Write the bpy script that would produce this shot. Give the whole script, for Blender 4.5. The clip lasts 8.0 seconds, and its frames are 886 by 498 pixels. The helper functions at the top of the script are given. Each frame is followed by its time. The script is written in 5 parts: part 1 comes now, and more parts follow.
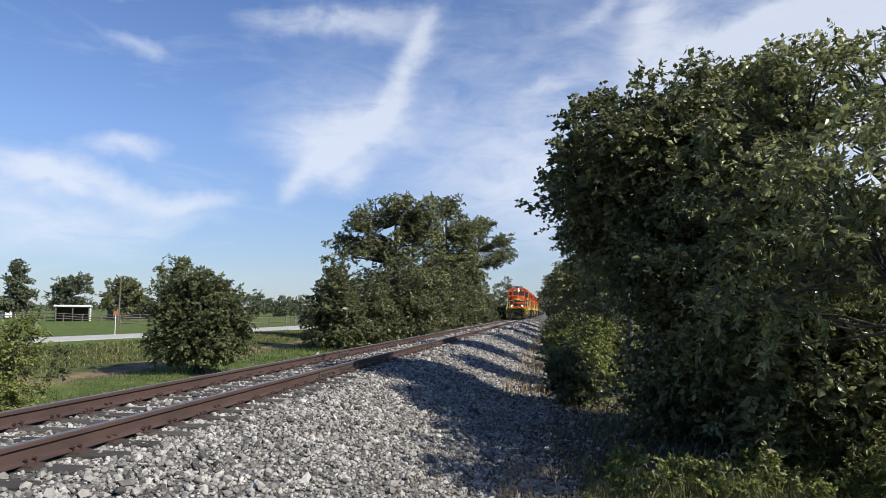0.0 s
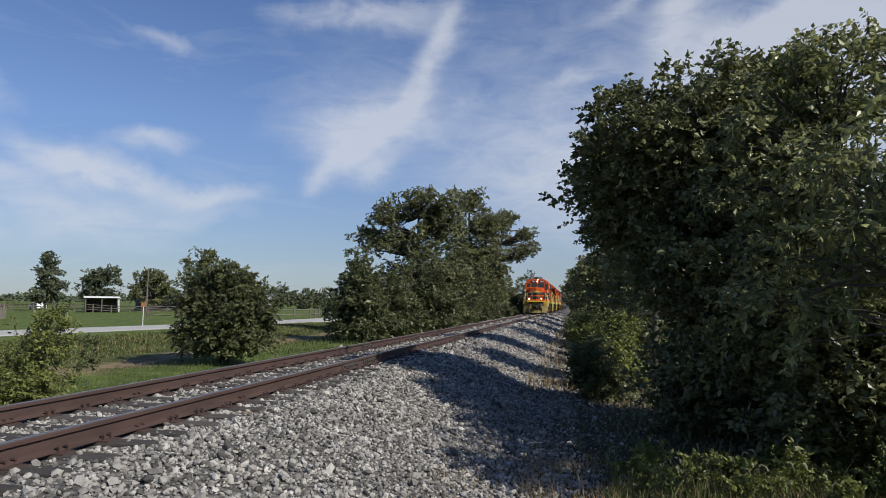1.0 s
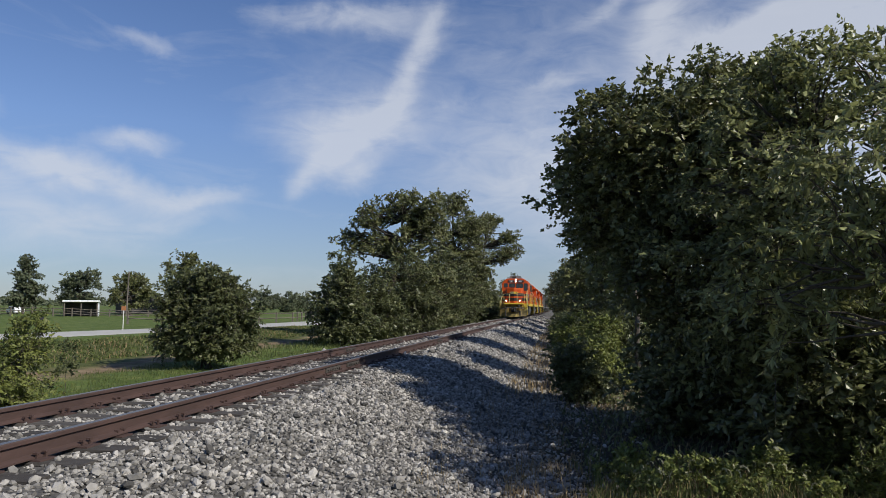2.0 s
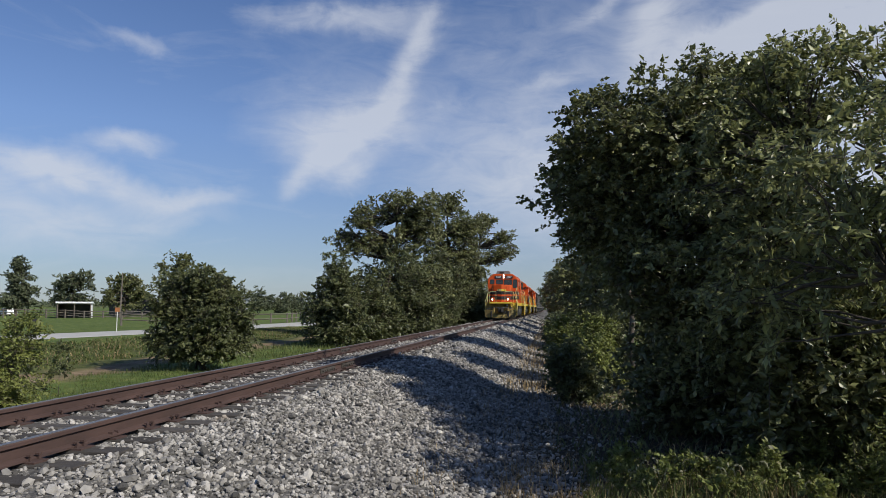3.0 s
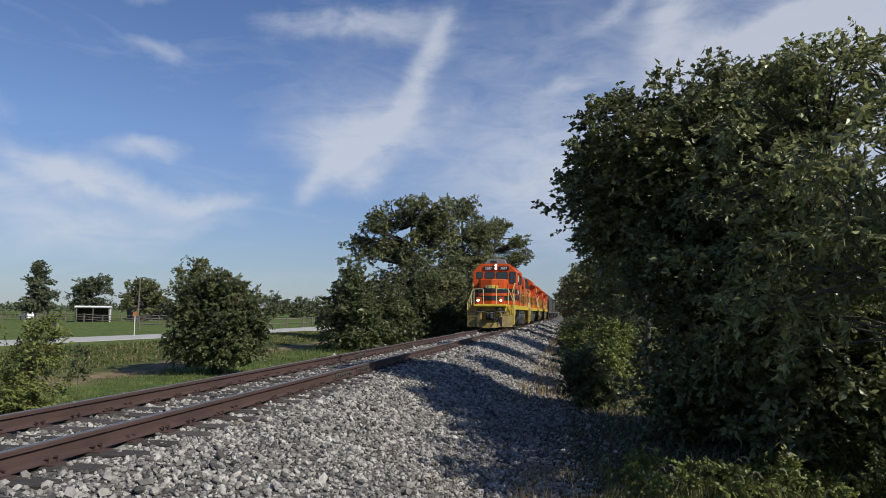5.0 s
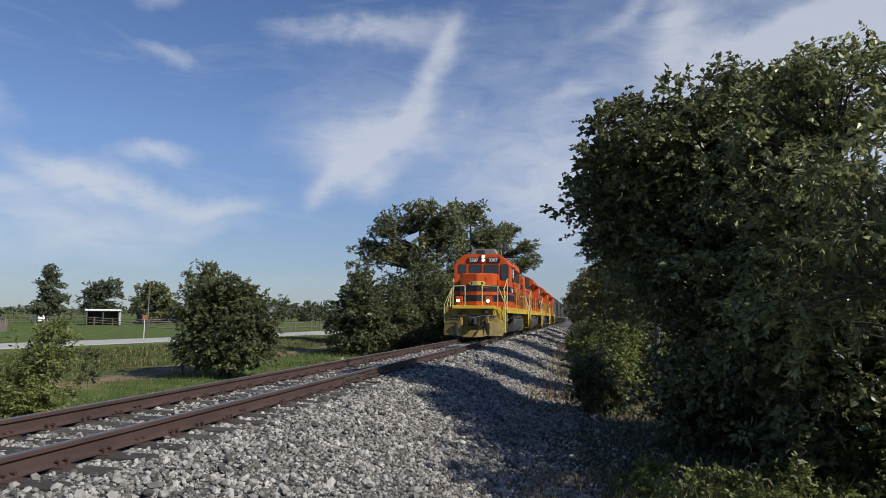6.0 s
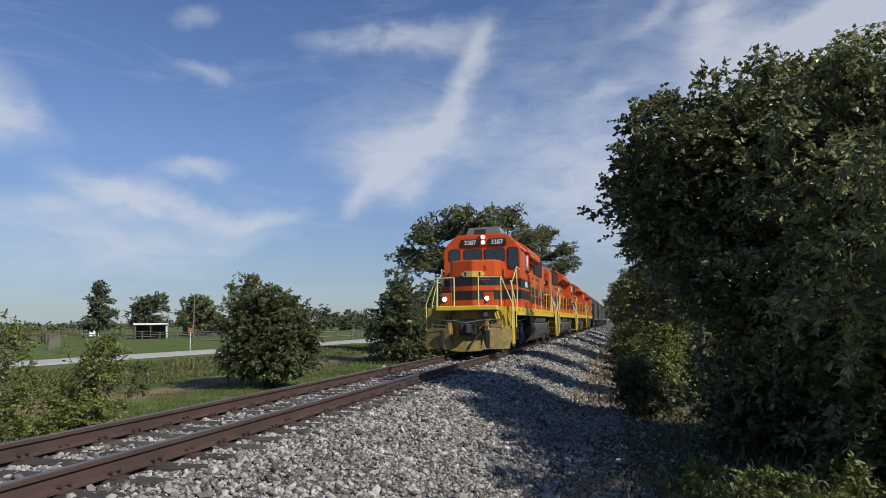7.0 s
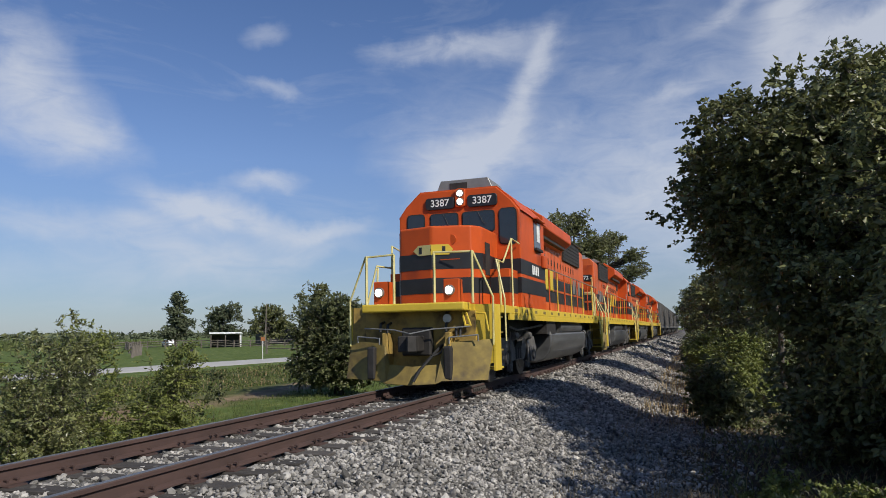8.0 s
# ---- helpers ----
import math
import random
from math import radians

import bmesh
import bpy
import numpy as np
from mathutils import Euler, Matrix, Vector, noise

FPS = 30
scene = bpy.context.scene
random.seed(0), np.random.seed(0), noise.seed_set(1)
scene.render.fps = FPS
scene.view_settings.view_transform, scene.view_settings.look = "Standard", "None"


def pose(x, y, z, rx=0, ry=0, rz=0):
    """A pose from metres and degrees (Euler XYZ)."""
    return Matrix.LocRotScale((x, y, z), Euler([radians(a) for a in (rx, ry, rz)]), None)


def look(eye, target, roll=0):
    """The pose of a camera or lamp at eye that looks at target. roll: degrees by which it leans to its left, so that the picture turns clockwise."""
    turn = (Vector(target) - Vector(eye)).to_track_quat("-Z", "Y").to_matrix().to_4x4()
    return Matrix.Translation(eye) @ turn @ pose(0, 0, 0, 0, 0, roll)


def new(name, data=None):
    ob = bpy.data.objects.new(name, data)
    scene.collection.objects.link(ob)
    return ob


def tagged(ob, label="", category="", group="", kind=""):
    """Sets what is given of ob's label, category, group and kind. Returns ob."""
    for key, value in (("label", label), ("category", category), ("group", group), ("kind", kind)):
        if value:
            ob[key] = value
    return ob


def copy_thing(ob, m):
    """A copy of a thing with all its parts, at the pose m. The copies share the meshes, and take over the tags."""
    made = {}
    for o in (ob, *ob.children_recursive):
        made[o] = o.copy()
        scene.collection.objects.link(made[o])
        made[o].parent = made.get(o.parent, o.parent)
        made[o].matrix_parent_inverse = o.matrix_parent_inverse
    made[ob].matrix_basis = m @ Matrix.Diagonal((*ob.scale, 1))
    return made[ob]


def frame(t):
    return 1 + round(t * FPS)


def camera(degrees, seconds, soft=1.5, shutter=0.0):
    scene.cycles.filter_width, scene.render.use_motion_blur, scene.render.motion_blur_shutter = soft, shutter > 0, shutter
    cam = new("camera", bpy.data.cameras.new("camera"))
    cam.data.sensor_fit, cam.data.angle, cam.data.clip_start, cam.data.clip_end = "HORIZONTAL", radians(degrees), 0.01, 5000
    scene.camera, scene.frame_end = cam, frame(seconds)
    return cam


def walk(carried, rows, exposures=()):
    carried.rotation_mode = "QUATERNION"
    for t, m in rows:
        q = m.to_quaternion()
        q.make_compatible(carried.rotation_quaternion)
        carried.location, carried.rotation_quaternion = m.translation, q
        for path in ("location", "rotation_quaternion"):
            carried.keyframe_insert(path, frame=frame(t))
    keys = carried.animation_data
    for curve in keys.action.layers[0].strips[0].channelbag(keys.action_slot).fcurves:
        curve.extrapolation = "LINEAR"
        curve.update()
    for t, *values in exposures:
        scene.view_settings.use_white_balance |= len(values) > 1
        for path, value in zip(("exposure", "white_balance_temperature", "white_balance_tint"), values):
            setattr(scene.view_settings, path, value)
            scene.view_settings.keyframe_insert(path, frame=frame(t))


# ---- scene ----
EYE = (0.0, 0.0, 1.10)
cam = camera(65.45, 8.0, soft=0.6)
TURNS = [
    (0, 95.148, -0.260, 9.083),
    (0.5, 94.365, -0.570, 9.886),
    (1, 94.585, -0.586, 10.968),
    (1.5, 94.817, -0.570, 10.297),
    (3, 94.867, -0.242, 9.182),
    (3.5, 95.398, -0.349, 9.854),
    (4, 94.908, -0.588, 9.958),
    (5.5, 95.493, -0.376, 10.708),
    (6, 95.618, -0.547, 11.086),
    (6.5, 95.787, 0.279, 12.538),
    (7, 96.106, 0.915, 14.381),
    (7.5, 96.408, 1.066, 16.960),
    (8, 96.877, 1.098, 19.839),
]
walk(cam, [(t, pose(*EYE, rx, ry, rz)) for t, rx, ry, rz in TURNS],
     [(0.0, 0.38, 6400, 9), (0.5, 0.13, 6400, 9), (1.0, -0.03, 6400, 9), (8.0, -0.06, 6400, 9)])

# world: the track runs along +y, z = 0 at the top of the rails
TRACK = -5.10
GAUGE = 0.7525
SUN_DIR = Vector((0.71, -0.38, 0.62)).normalized()


def make_world():
    w = bpy.data.worlds.new("sky")
    scene.world = w
    w.use_nodes = True
    nt = w.node_tree
    nt.nodes.clear()
    N, L = nt.nodes.new, nt.links.new
    out, bg = N("ShaderNodeOutputWorld"), N("ShaderNodeBackground")
    sky = N("ShaderNodeTexSky")
    sky.sky_type, sky.sun_disc = "NISHITA", False
    sky.sun_elevation = math.asin(SUN_DIR.z)
    sky.sun_rotation = math.atan2(SUN_DIR.x, SUN_DIR.y)
    sky.air_density, sky.dust_density, sky.ozone_density = 1.0, 0.3, 1.5
    co = N("ShaderNodeTexCoord")

    def math_node(op, a, b=None, c=None, clamp=False):
        n = N("ShaderNodeMath")
        n.operation, n.use_clamp = op, clamp
        for i, v in enumerate((a, b, c)):
            if v is None:
                continue
            if isinstance(v, (int, float)):
                n.inputs[i].default_value = v
            else:
                L(v, n.inputs[i])
        return n.outputs[0]

    sep = N("ShaderNodeSeparateXYZ")
    L(co.outputs["Generated"], sep.inputs[0])
    x, y, z = sep.outputs
    # degrees of bearing (right of +y) and height
    az = math_node("MULTIPLY", math_node("ARCTAN2", x, y), 57.2958)
    el = math_node("MULTIPLY", math_node("ARCSINE", z), 57.2958)
    comb = N("ShaderNodeCombineXYZ")
    L(az, comb.inputs[0]), L(el, comb.inputs[1])

    def noise_at(sx, sy, scale, detail, rot=0.0, rough=0.55, dist=0.0):
        mp = N("ShaderNodeMapping")
        mp.inputs["Scale"].default_value = (sx, sy, 1)
        mp.inputs["Rotation"].default_value = (0, 0, radians(rot))
        L(comb.outputs[0], mp.inputs[0])
        n = N("ShaderNodeTexNoise")
        n.inputs["Scale"].default_value, n.inputs["Detail"].default_value = scale, detail
        n.inputs["Roughness"].default_value, n.inputs["Distortion"].default_value = rough, dist
        L(mp.outputs[0], n.inputs["Vector"])
        return n.outputs["Fac"]

    warp1 = noise_at(1, 1, 0.16, 6)
    warp2 = noise_at(1, 1, 0.19, 6, rot=70)
    waz = math_node("ADD", az, math_node("MULTIPLY", math_node("SUBTRACT", warp1, 0.5), 4.0))
    wel = math_node("ADD", el, math_node("MULTIPLY", math_node("SUBTRACT", warp2, 0.5), 3.6))
    total = None
    # soft elongated clouds: bearing, height, half length, half width, turn, weight
    CLOUDS = [
        # forked cloud: crossbar, stem, body and tails
        (-20.5, 22.8, 4.2, 0.7, 4, 0.42), (-14.5, 23.2, 4.5, 0.9, 0, 0.40), (-10.4, 22.4, 1.8, 1.0, 55, 0.6), (-12.0, 20.1, 2.1, 0.95, 56, 0.68),
        (-13.8, 17.2, 2.3, 1.0, 60, 0.7), (-17.9, 14.4, 4.6, 2.1, 8, 1.1), (-15.2, 14.6, 2.2, 1.5, 40, 0.5), (-19.2, 12.3, 3.2, 1.1, 45, 0.7),
        (-21.2, 10.3, 2.0, 0.8, 45, 0.4), (-16.6, 11.2, 1.9, 0.9, 15, 0.5),
        # small flecks
        (-33.9, 19.7, 2.4, 0.5, -8, 0.36), (-34.5, 23.8, 1.8, 0.9, 10, 0.30), (-0.3, 18.6, 2.2, 0.5, 12, 0.45), (-8.9, 16.3, 2.0, 0.6, 20, 0.2),
        # ragged bank low over the farm
        (-39.5, 10.6, 3.5, 1.0, -12, 0.9), (-34.2, 12.1, 2.4, 0.7, 0, 0.75), (-36.5, 9.2, 4.5, 0.9, -12, 0.8), (-30.0, 8.2, 3.2, 0.7, 8, 0.8),
        (-38.5, 6.3, 5.0, 1.6, -4, 0.5), (-31.0, 6.6, 4.0, 0.8, 5, 0.32), (-42.5, 8.6, 3.0, 1.2, 0, 0.4),
        # broad white haze on the sunny side
        (8.3, 22.4, 1.8, 3.6, -12, 0.85), (4.0, 23.8, 2.2, 0.7, 35, 0.5), (15.0, 20.9, 6.0, 0.9, 14, 0.8), (20.2, 19.6, 10.0, 2.8, 12, 1.1),
        (-2.0, 10.5, 5.0, 4.2, 40, 0.55), (-7.4, 11.0, 5.9, 3.8, 20, 0.28), (23.7, 8.9, 14.8, 12.7, 0, 0.95), (4.0, 17.0, 14.0, 9.0, 0, 0.24), (-17.0, 18.0, 9.0, 6.0, 0, 0.12),
        # far bank
        (-50.6, 16.6, 4.4, 2.6, -35, 0.85), (-46.8, 14.3, 2.4, 1.1, -8, 0.5), (-52.0, 20.2, 2.2, 2.6, 0, 0.45), (-49.0, 8.6, 6.0, 1.3, -3, 0.4), (-46.0, 5.2, 12.0, 2.0, -2, 0.2)]
    for a0, e0, la, le, turn, wt in CLOUDS:
        c, s = math.cos(radians(turn)), math.sin(radians(turn))
        da, de = math_node("SUBTRACT", waz, a0), math_node("SUBTRACT", wel, e0)
        u = math_node("DIVIDE", math_node("ADD", math_node("MULTIPLY", da, c), math_node("MULTIPLY", de, s)), la)
        v = math_node("DIVIDE", math_node("ADD", math_node("MULTIPLY", da, -s), math_node("MULTIPLY", de, c)), le)
        d = math_node("ADD", math_node("MULTIPLY", u, u), math_node("MULTIPLY", v, v))
        g = math_node("MULTIPLY", math_node("POWER", 2.718, math_node("MULTIPLY", d, -1.0)), wt)
        total = g if total is None else math_node("ADD", total, g)
    fine = noise_at(0.6, 1.6, 0.35, 8, rot=25, rough=0.62, dist=0.6)
    wisps = noise_at(0.35, 1.3, 0.22, 7, rot=-12, rough=0.6, dist=0.8)
    thin = math_node("MULTIPLY", math_node("SUBTRACT", wisps, 0.54, clamp=True), 0.7)
    shape = math_node("MULTIPLY", total, math_node("ADD", math_node("MULTIPLY", fine, 2.3), -0.2))
    shape = math_node("MULTIPLY", math_node("SUBTRACT", shape, 0.05, clamp=True), 1.15)
    low = math_node("MULTIPLY", math_node("POWER", 2.718, math_node("MULTIPLY", math_node("ABSOLUTE", el), -0.10)), 0.35)
    fac = math_node("ADD", math_node("ADD", shape, thin), low)
    fac = math_node("SUBTRACT", 1.0, math_node("POWER", 2.718, math_node("MULTIPLY", math_node("MAXIMUM", fac, 0.0), -1.25)))
    fac = math_node("MULTIPLY", fac, 0.95)
    blue = N("ShaderNodeMix")
    blue.data_type, blue.blend_type = "RGBA", "MULTIPLY"
    blue.inputs["Factor"].default_value = 1.0
    L(sky.outputs[0], blue.inputs["A"])
    blue.inputs["B"].default_value = (0.775, 0.99, 1.38, 1)
    haze = N("ShaderNodeVectorMath")
    haze.operation = "SCALE"
    deep = math_node("ADD", math_node("MULTIPLY", math_node("DIVIDE", math_node("ABSOLUTE", el), 14.0, clamp=True), 0.38), 0.62)
    L(blue.outputs["Result"], haze.inputs[0]), L(deep, haze.inputs["Scale"])
    mix = N("ShaderNodeMix")
    mix.data_type = "RGBA"
    L(fac, mix.inputs["Factor"]), L(haze.outputs[0], mix.inputs["A"])
    mix.inputs["B"].default_value = (8.8, 9.1, 9.9, 1)
    L(mix.outputs["Result"], bg.inputs[0])
    bg.inputs["Strength"].default_value = 0.076
    L(bg.outputs[0], out.inputs[0])


make_world()
sun = new("sun", bpy.data.lights.new("sun", "SUN"))
sun.data.energy, sun.data.angle, sun.data.color = 5.0, radians(0.53), (1.0, 0.93, 0.82)
sun.matrix_world = look(SUN_DIR * 50, (0, 0, 0))


# ---- materials ----
def material(name, ramp, scale=5.0, detail=6.0, rough=0.8, metal=0.0, bump=0.2, bump_scale=None, coord="Object",
             stretch=(1, 1, 1), island=0.0, per_object=0.0, second=None, emit=0.0, spec=0.5, sheer=0.0):
    """ramp: two or more (position, colour) of the main grain; second: (colour, scale, threshold) of stains on top."""
    m = bpy.data.materials.new(name)
    m.use_nodes = True
    nt = m.node_tree
    N, L = nt.nodes.new, nt.links.new
    b = nt.nodes["Principled BSDF"]
    co = N("ShaderNodeTexCoord")
    mp = N("ShaderNodeMapping")
    mp.inputs["Scale"].default_value = stretch
    L(co.outputs[coord], mp.inputs[0])
    n = N("ShaderNodeTexNoise")
    n.inputs["Scale"].default_value, n.inputs["Detail"].default_value = scale, detail
    n.inputs["Roughness"].default_value = 0.6
    L(mp.outputs[0], n.inputs["Vector"])
    r = N("ShaderNodeValToRGB")
    while len(r.color_ramp.elements) < len(ramp):
        r.color_ramp.elements.new(0.5)
    for e, (pos, col) in zip(r.color_ramp.elements, ramp):
        e.position, e.color = pos, (*col, 1)
    L(n.outputs["Fac"], r.inputs[0])
    col = r.outputs[0]
    if second:
        n2 = N("ShaderNodeTexNoise")
        n2.inputs["Scale"].default_value, n2.inputs["Detail"].default_value = second[1], 5
        L(mp.outputs[0], n2.inputs["Vector"])
        r2 = N("ShaderNodeValToRGB")
        r2.color_ramp.elements[0].position, r2.color_ramp.elements[1].position = second[2], min(1, second[2] + 0.14)
        L(n2.outputs["Fac"], r2.inputs[0])
        mx = N("ShaderNodeMix")
        mx.data_type = "RGBA"
        L(r2.outputs[0], mx.inputs["Factor"]), L(col, mx.inputs["A"])
        mx.inputs["B"].default_value = (*second[0], 1)
        col = mx.outputs["Result"]
    if island or per_object:
        src = N("ShaderNodeNewGeometry").outputs["Random Per Island"] if island else N("ShaderNodeObjectInfo").outputs["Random"]
        amount = island or per_object
        mr = N("ShaderNodeMapRange")
        mr.inputs["To Min"].default_value, mr.inputs["To Max"].default_value = 1 - amount, 1 + amount
        L(src, mr.inputs["Value"])
        hs = N("ShaderNodeHueSaturation")
        L(mr.outputs[0], hs.inputs["Value"]), L(col, hs.inputs["Color"])
        col = hs.outputs[0]
    L(col, b.inputs["Base Color"])
    b.inputs["Roughness"].default_value, b.inputs["Metallic"].default_value = rough, metal
    b.inputs["Specular IOR Level"].default_value = spec
    if bump:
        n3 = N("ShaderNodeTexNoise")
        n3.inputs["Scale"].default_value, n3.inputs["Detail"].default_value = bump_scale or scale * 4, 6
        L(mp.outputs[0], n3.inputs["Vector"])
        bp = N("ShaderNodeBump")
        bp.inputs["Strength"].default_value, bp.inputs["Distance"].default_value = bump, 0.02
        L(n3.outputs["Fac"], bp.inputs["Height"]), L(bp.outputs[0], b.inputs["Normal"])
    if emit:
        b.inputs["Emission Color"].default_value = (1.0, 0.86, 0.66, 1)
        b.inputs["Emission Strength"].default_value = emit
    if sheer:
        tr = N("ShaderNodeBsdfTranslucent")
        L(col, tr.inputs[0])
        mxs = N("ShaderNodeMixShader")
        mxs.inputs[0].default_value = sheer
        L(b.outputs[0], mxs.inputs[1]), L(tr.outputs[0], mxs.inputs[2])
        L(mxs.outputs[0], nt.nodes["Material Output"].inputs[0])
    return m


def plain(name, c, rough=0.6, metal=0.0, var=0.18, scale=3.0, bump=0.05, **kw):
    lo, hi = tuple(v * (1 - var) for v in c), tuple(min(1, v * (1 + var)) for v in c)
    return material(name, [(0.3, lo), (0.7, hi)], scale=scale, rough=rough, metal=metal, bump=bump, **kw)


M = {}
M["ballast"] = material("ballast_bed", [(0.3, (0.13, 0.125, 0.12)), (0.5, (0.26, 0.25, 0.24)), (0.7, (0.46, 0.45, 0.43))], scale=16, detail=5, rough=0.95, bump=0.9, bump_scale=18)
M["stone"] = material("crushed_stone", [(0.3, (0.125, 0.117, 0.105)), (0.7, (0.335, 0.317, 0.29))], scale=3, rough=0.9, bump=0.25, bump_scale=60, island=0.75, second=((0.26, 0.215, 0.17), 1.1, 0.64))
M["rust"] = material("rusty_steel", [(0.3, (0.045, 0.027, 0.023)), (0.7, (0.08, 0.046, 0.038))], scale=6, rough=0.75, metal=0.0, bump=0.15, stretch=(1, 0.25, 1), second=((0.05, 0.032, 0.027), 2.2, 0.6))
M["polish"] = plain("polished_rail_head", (0.24, 0.23, 0.22), 0.45, 0.7, scale=8)
M["tie"] = material("weathered_tie", [(0.3, (0.030, 0.026, 0.023)), (0.7, (0.085, 0.075, 0.066))], scale=7, rough=0.9, bump=0.6, stretch=(0.35, 3, 3), per_object=0.35)
M["bark"] = material("bark", [(0.3, (0.035, 0.028, 0.022)), (0.7, (0.10, 0.083, 0.066))], scale=5, rough=0.95, bump=0.7, stretch=(2, 2, 0.4))
M["leaf_dark"] = material("dark_leaves", [(0.3, (0.088, 0.100, 0.038)), (0.7, (0.20, 0.206, 0.080))], scale=0.8, rough=0.4, bump=0, island=0.45, sheer=0.28)
M["leaf_mid"] = material("mid_leaves", [(0.3, (0.080, 0.095, 0.036)), (0.7, (0.165, 0.178, 0.078))], scale=0.8, rough=0.4, bump=0, island=0.45, sheer=0.45)
M["leaf_near"] = material("glossy_near_leaves", [(0.3, (0.140, 0.158, 0.058)), (0.7, (0.285, 0.292, 0.122))], scale=0.8, rough=0.34, bump=0, island=0.5, sheer=0.45)
M["leaf_light"] = material("light_leaves", [(0.3, (0.11, 0.135, 0.028)), (0.7, (0.22, 0.24, 0.06))], scale=0.8, rough=0.55, bump=0, island=0.35, sheer=0.3)
M["leaf_far"] = material("far_leaves", [(0.3, (0.066, 0.082, 0.044)), (0.7, (0.125, 0.145, 0.075))], scale=0.5, rough=0.7, bump=0, island=0.35, sheer=0.15)
M["dry"] = material("dry_grass", [(0.3, (0.20, 0.14, 0.07)), (0.7, (0.40, 0.30, 0.16))], scale=2, rough=0.9, bump=0, island=0.35, sheer=0.2)
M["grass_blade"] = material("grass_blades", [(0.3, (0.06, 0.082, 0.018)), (0.7, (0.12, 0.142, 0.038))], scale=0.4, rough=0.7, bump=0, island=0.4, sheer=0.3)
M["gravel_road"] = material("pale_road", [(0.3, (0.33, 0.32, 0.30)), (0.7, (0.45, 0.44, 0.41))], scale=1.2, rough=0.95, bump=0.2)
def ground_material():
    m = bpy.data.materials.new("ground")
    m.use_nodes = True
    nt = m.node_tree
    N, L = nt.nodes.new, nt.links.new
    b = nt.nodes["Principled BSDF"]
    co = N("ShaderNodeTexCoord")
    sep = N("ShaderNodeSeparateXYZ")
    L(co.outputs["Object"], sep.inputs[0])

    def noise(scale, detail=6):
        n = N("ShaderNodeTexNoise")
        n.inputs["Scale"].default_value, n.inputs["Detail"].default_value = scale, detail
        L(co.outputs["Object"], n.inputs["Vector"])
        return n.outputs["Fac"]

    def ramp(src, stops):
        r = N("ShaderNodeValToRGB")
        while len(r.color_ramp.elements) < len(stops):
            r.color_ramp.elements.new(0.5)
        for e, (p, c) in zip(r.color_ramp.elements, stops):
            e.position, e.color = p, (*c, 1)
        L(src, r.inputs[0])
        return r.outputs[0]

    def mix(f, a, c):
        x = N("ShaderNodeMix")
        x.data_type = "RGBA"
        L(f, x.inputs["Factor"]), L(a, x.inputs["A"]), L(c, x.inputs["B"])
        return x.outputs["Result"]

    def mth(op, a, v, clamp=False):
        n = N("ShaderNodeMath")
        n.operation, n.use_clamp = op, clamp
        L(a, n.inputs[0])
        if isinstance(v, (int, float)):
            n.inputs[1].default_value = v
        else:
            L(v, n.inputs[1])
        return n.outputs[0]

    wob = mth("MULTIPLY", mth("SUBTRACT", noise(0.35, 4), 0.5), 3.4)
    x = mth("ADD", sep.outputs[0], wob)

    def band(x0, x1, soft):
        up = mth("DIVIDE", mth("SUBTRACT", x, x0), soft, True)
        dn = mth("SUBTRACT", mth("DIVIDE", mth("SUBTRACT", x, x1), soft, True), 1.0)
        return mth("MULTIPLY", up, mth("MULTIPLY", dn, -1.0))

    grass = ramp(noise(1.3, 8), [(0.3, (0.054, 0.082, 0.018)), (0.5, (0.088, 0.125, 0.028)), (0.72, (0.15, 0.17, 0.05))])
    bank = ramp(noise(2.4, 8), [(0.32, (0.04, 0.052, 0.015)), (0.55, (0.08, 0.092, 0.028)), (0.72, (0.14, 0.13, 0.052))])
    dirt = ramp(noise(1.6, 7), [(0.35, (0.14, 0.097, 0.055)), (0.7, (0.27, 0.20, 0.12))])
    stone = ramp(noise(15, 4), [(0.3, (0.045, 0.042, 0.04)), (0.5, (0.10, 0.096, 0.09)), (0.7, (0.20, 0.19, 0.18))])
    # brown earth at the bank foot, with the trees' shade put into its colour
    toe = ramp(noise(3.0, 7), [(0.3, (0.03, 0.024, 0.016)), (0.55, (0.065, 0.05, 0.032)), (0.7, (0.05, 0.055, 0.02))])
    col = mix(band(-27.5, -19.6, 0.8), grass, bank)
    strip = mth("MULTIPLY", band(-19.8, -17.6, 0.9), mth("MULTIPLY", mth("SUBTRACT", noise(0.5, 6), 0.2), 3.4, True))
    col = mix(strip, col, dirt)
    # shade-darkened earth from the ballast to under the trees
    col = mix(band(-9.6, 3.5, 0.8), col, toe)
    xs = sep.outputs[0]
    lo = mth("DIVIDE", mth("SUBTRACT", xs, -9.2), 0.6, True)
    hi = mth("MULTIPLY", mth("SUBTRACT", mth("DIVIDE", mth("SUBTRACT", mth("ADD", xs, mth("MULTIPLY", wob, 0.25)), -1.1), 0.5, True), 1.0), -1.0)
    col = mix(mth("MULTIPLY", lo, hi), col, stone)
    L(col, b.inputs["Base Color"])
    b.inputs["Roughness"].default_value = 0.95
    b.inputs["Specular IOR Level"].default_value = 0.2
    bp = N("ShaderNodeBump")
    bp.inputs["Strength"].default_value, bp.inputs["Distance"].default_value = 0.9, 0.06
    L(noise(9, 8), bp.inputs["Height"]), L(bp.outputs[0], b.inputs["Normal"])
    return m


M["ground"] = ground_material()


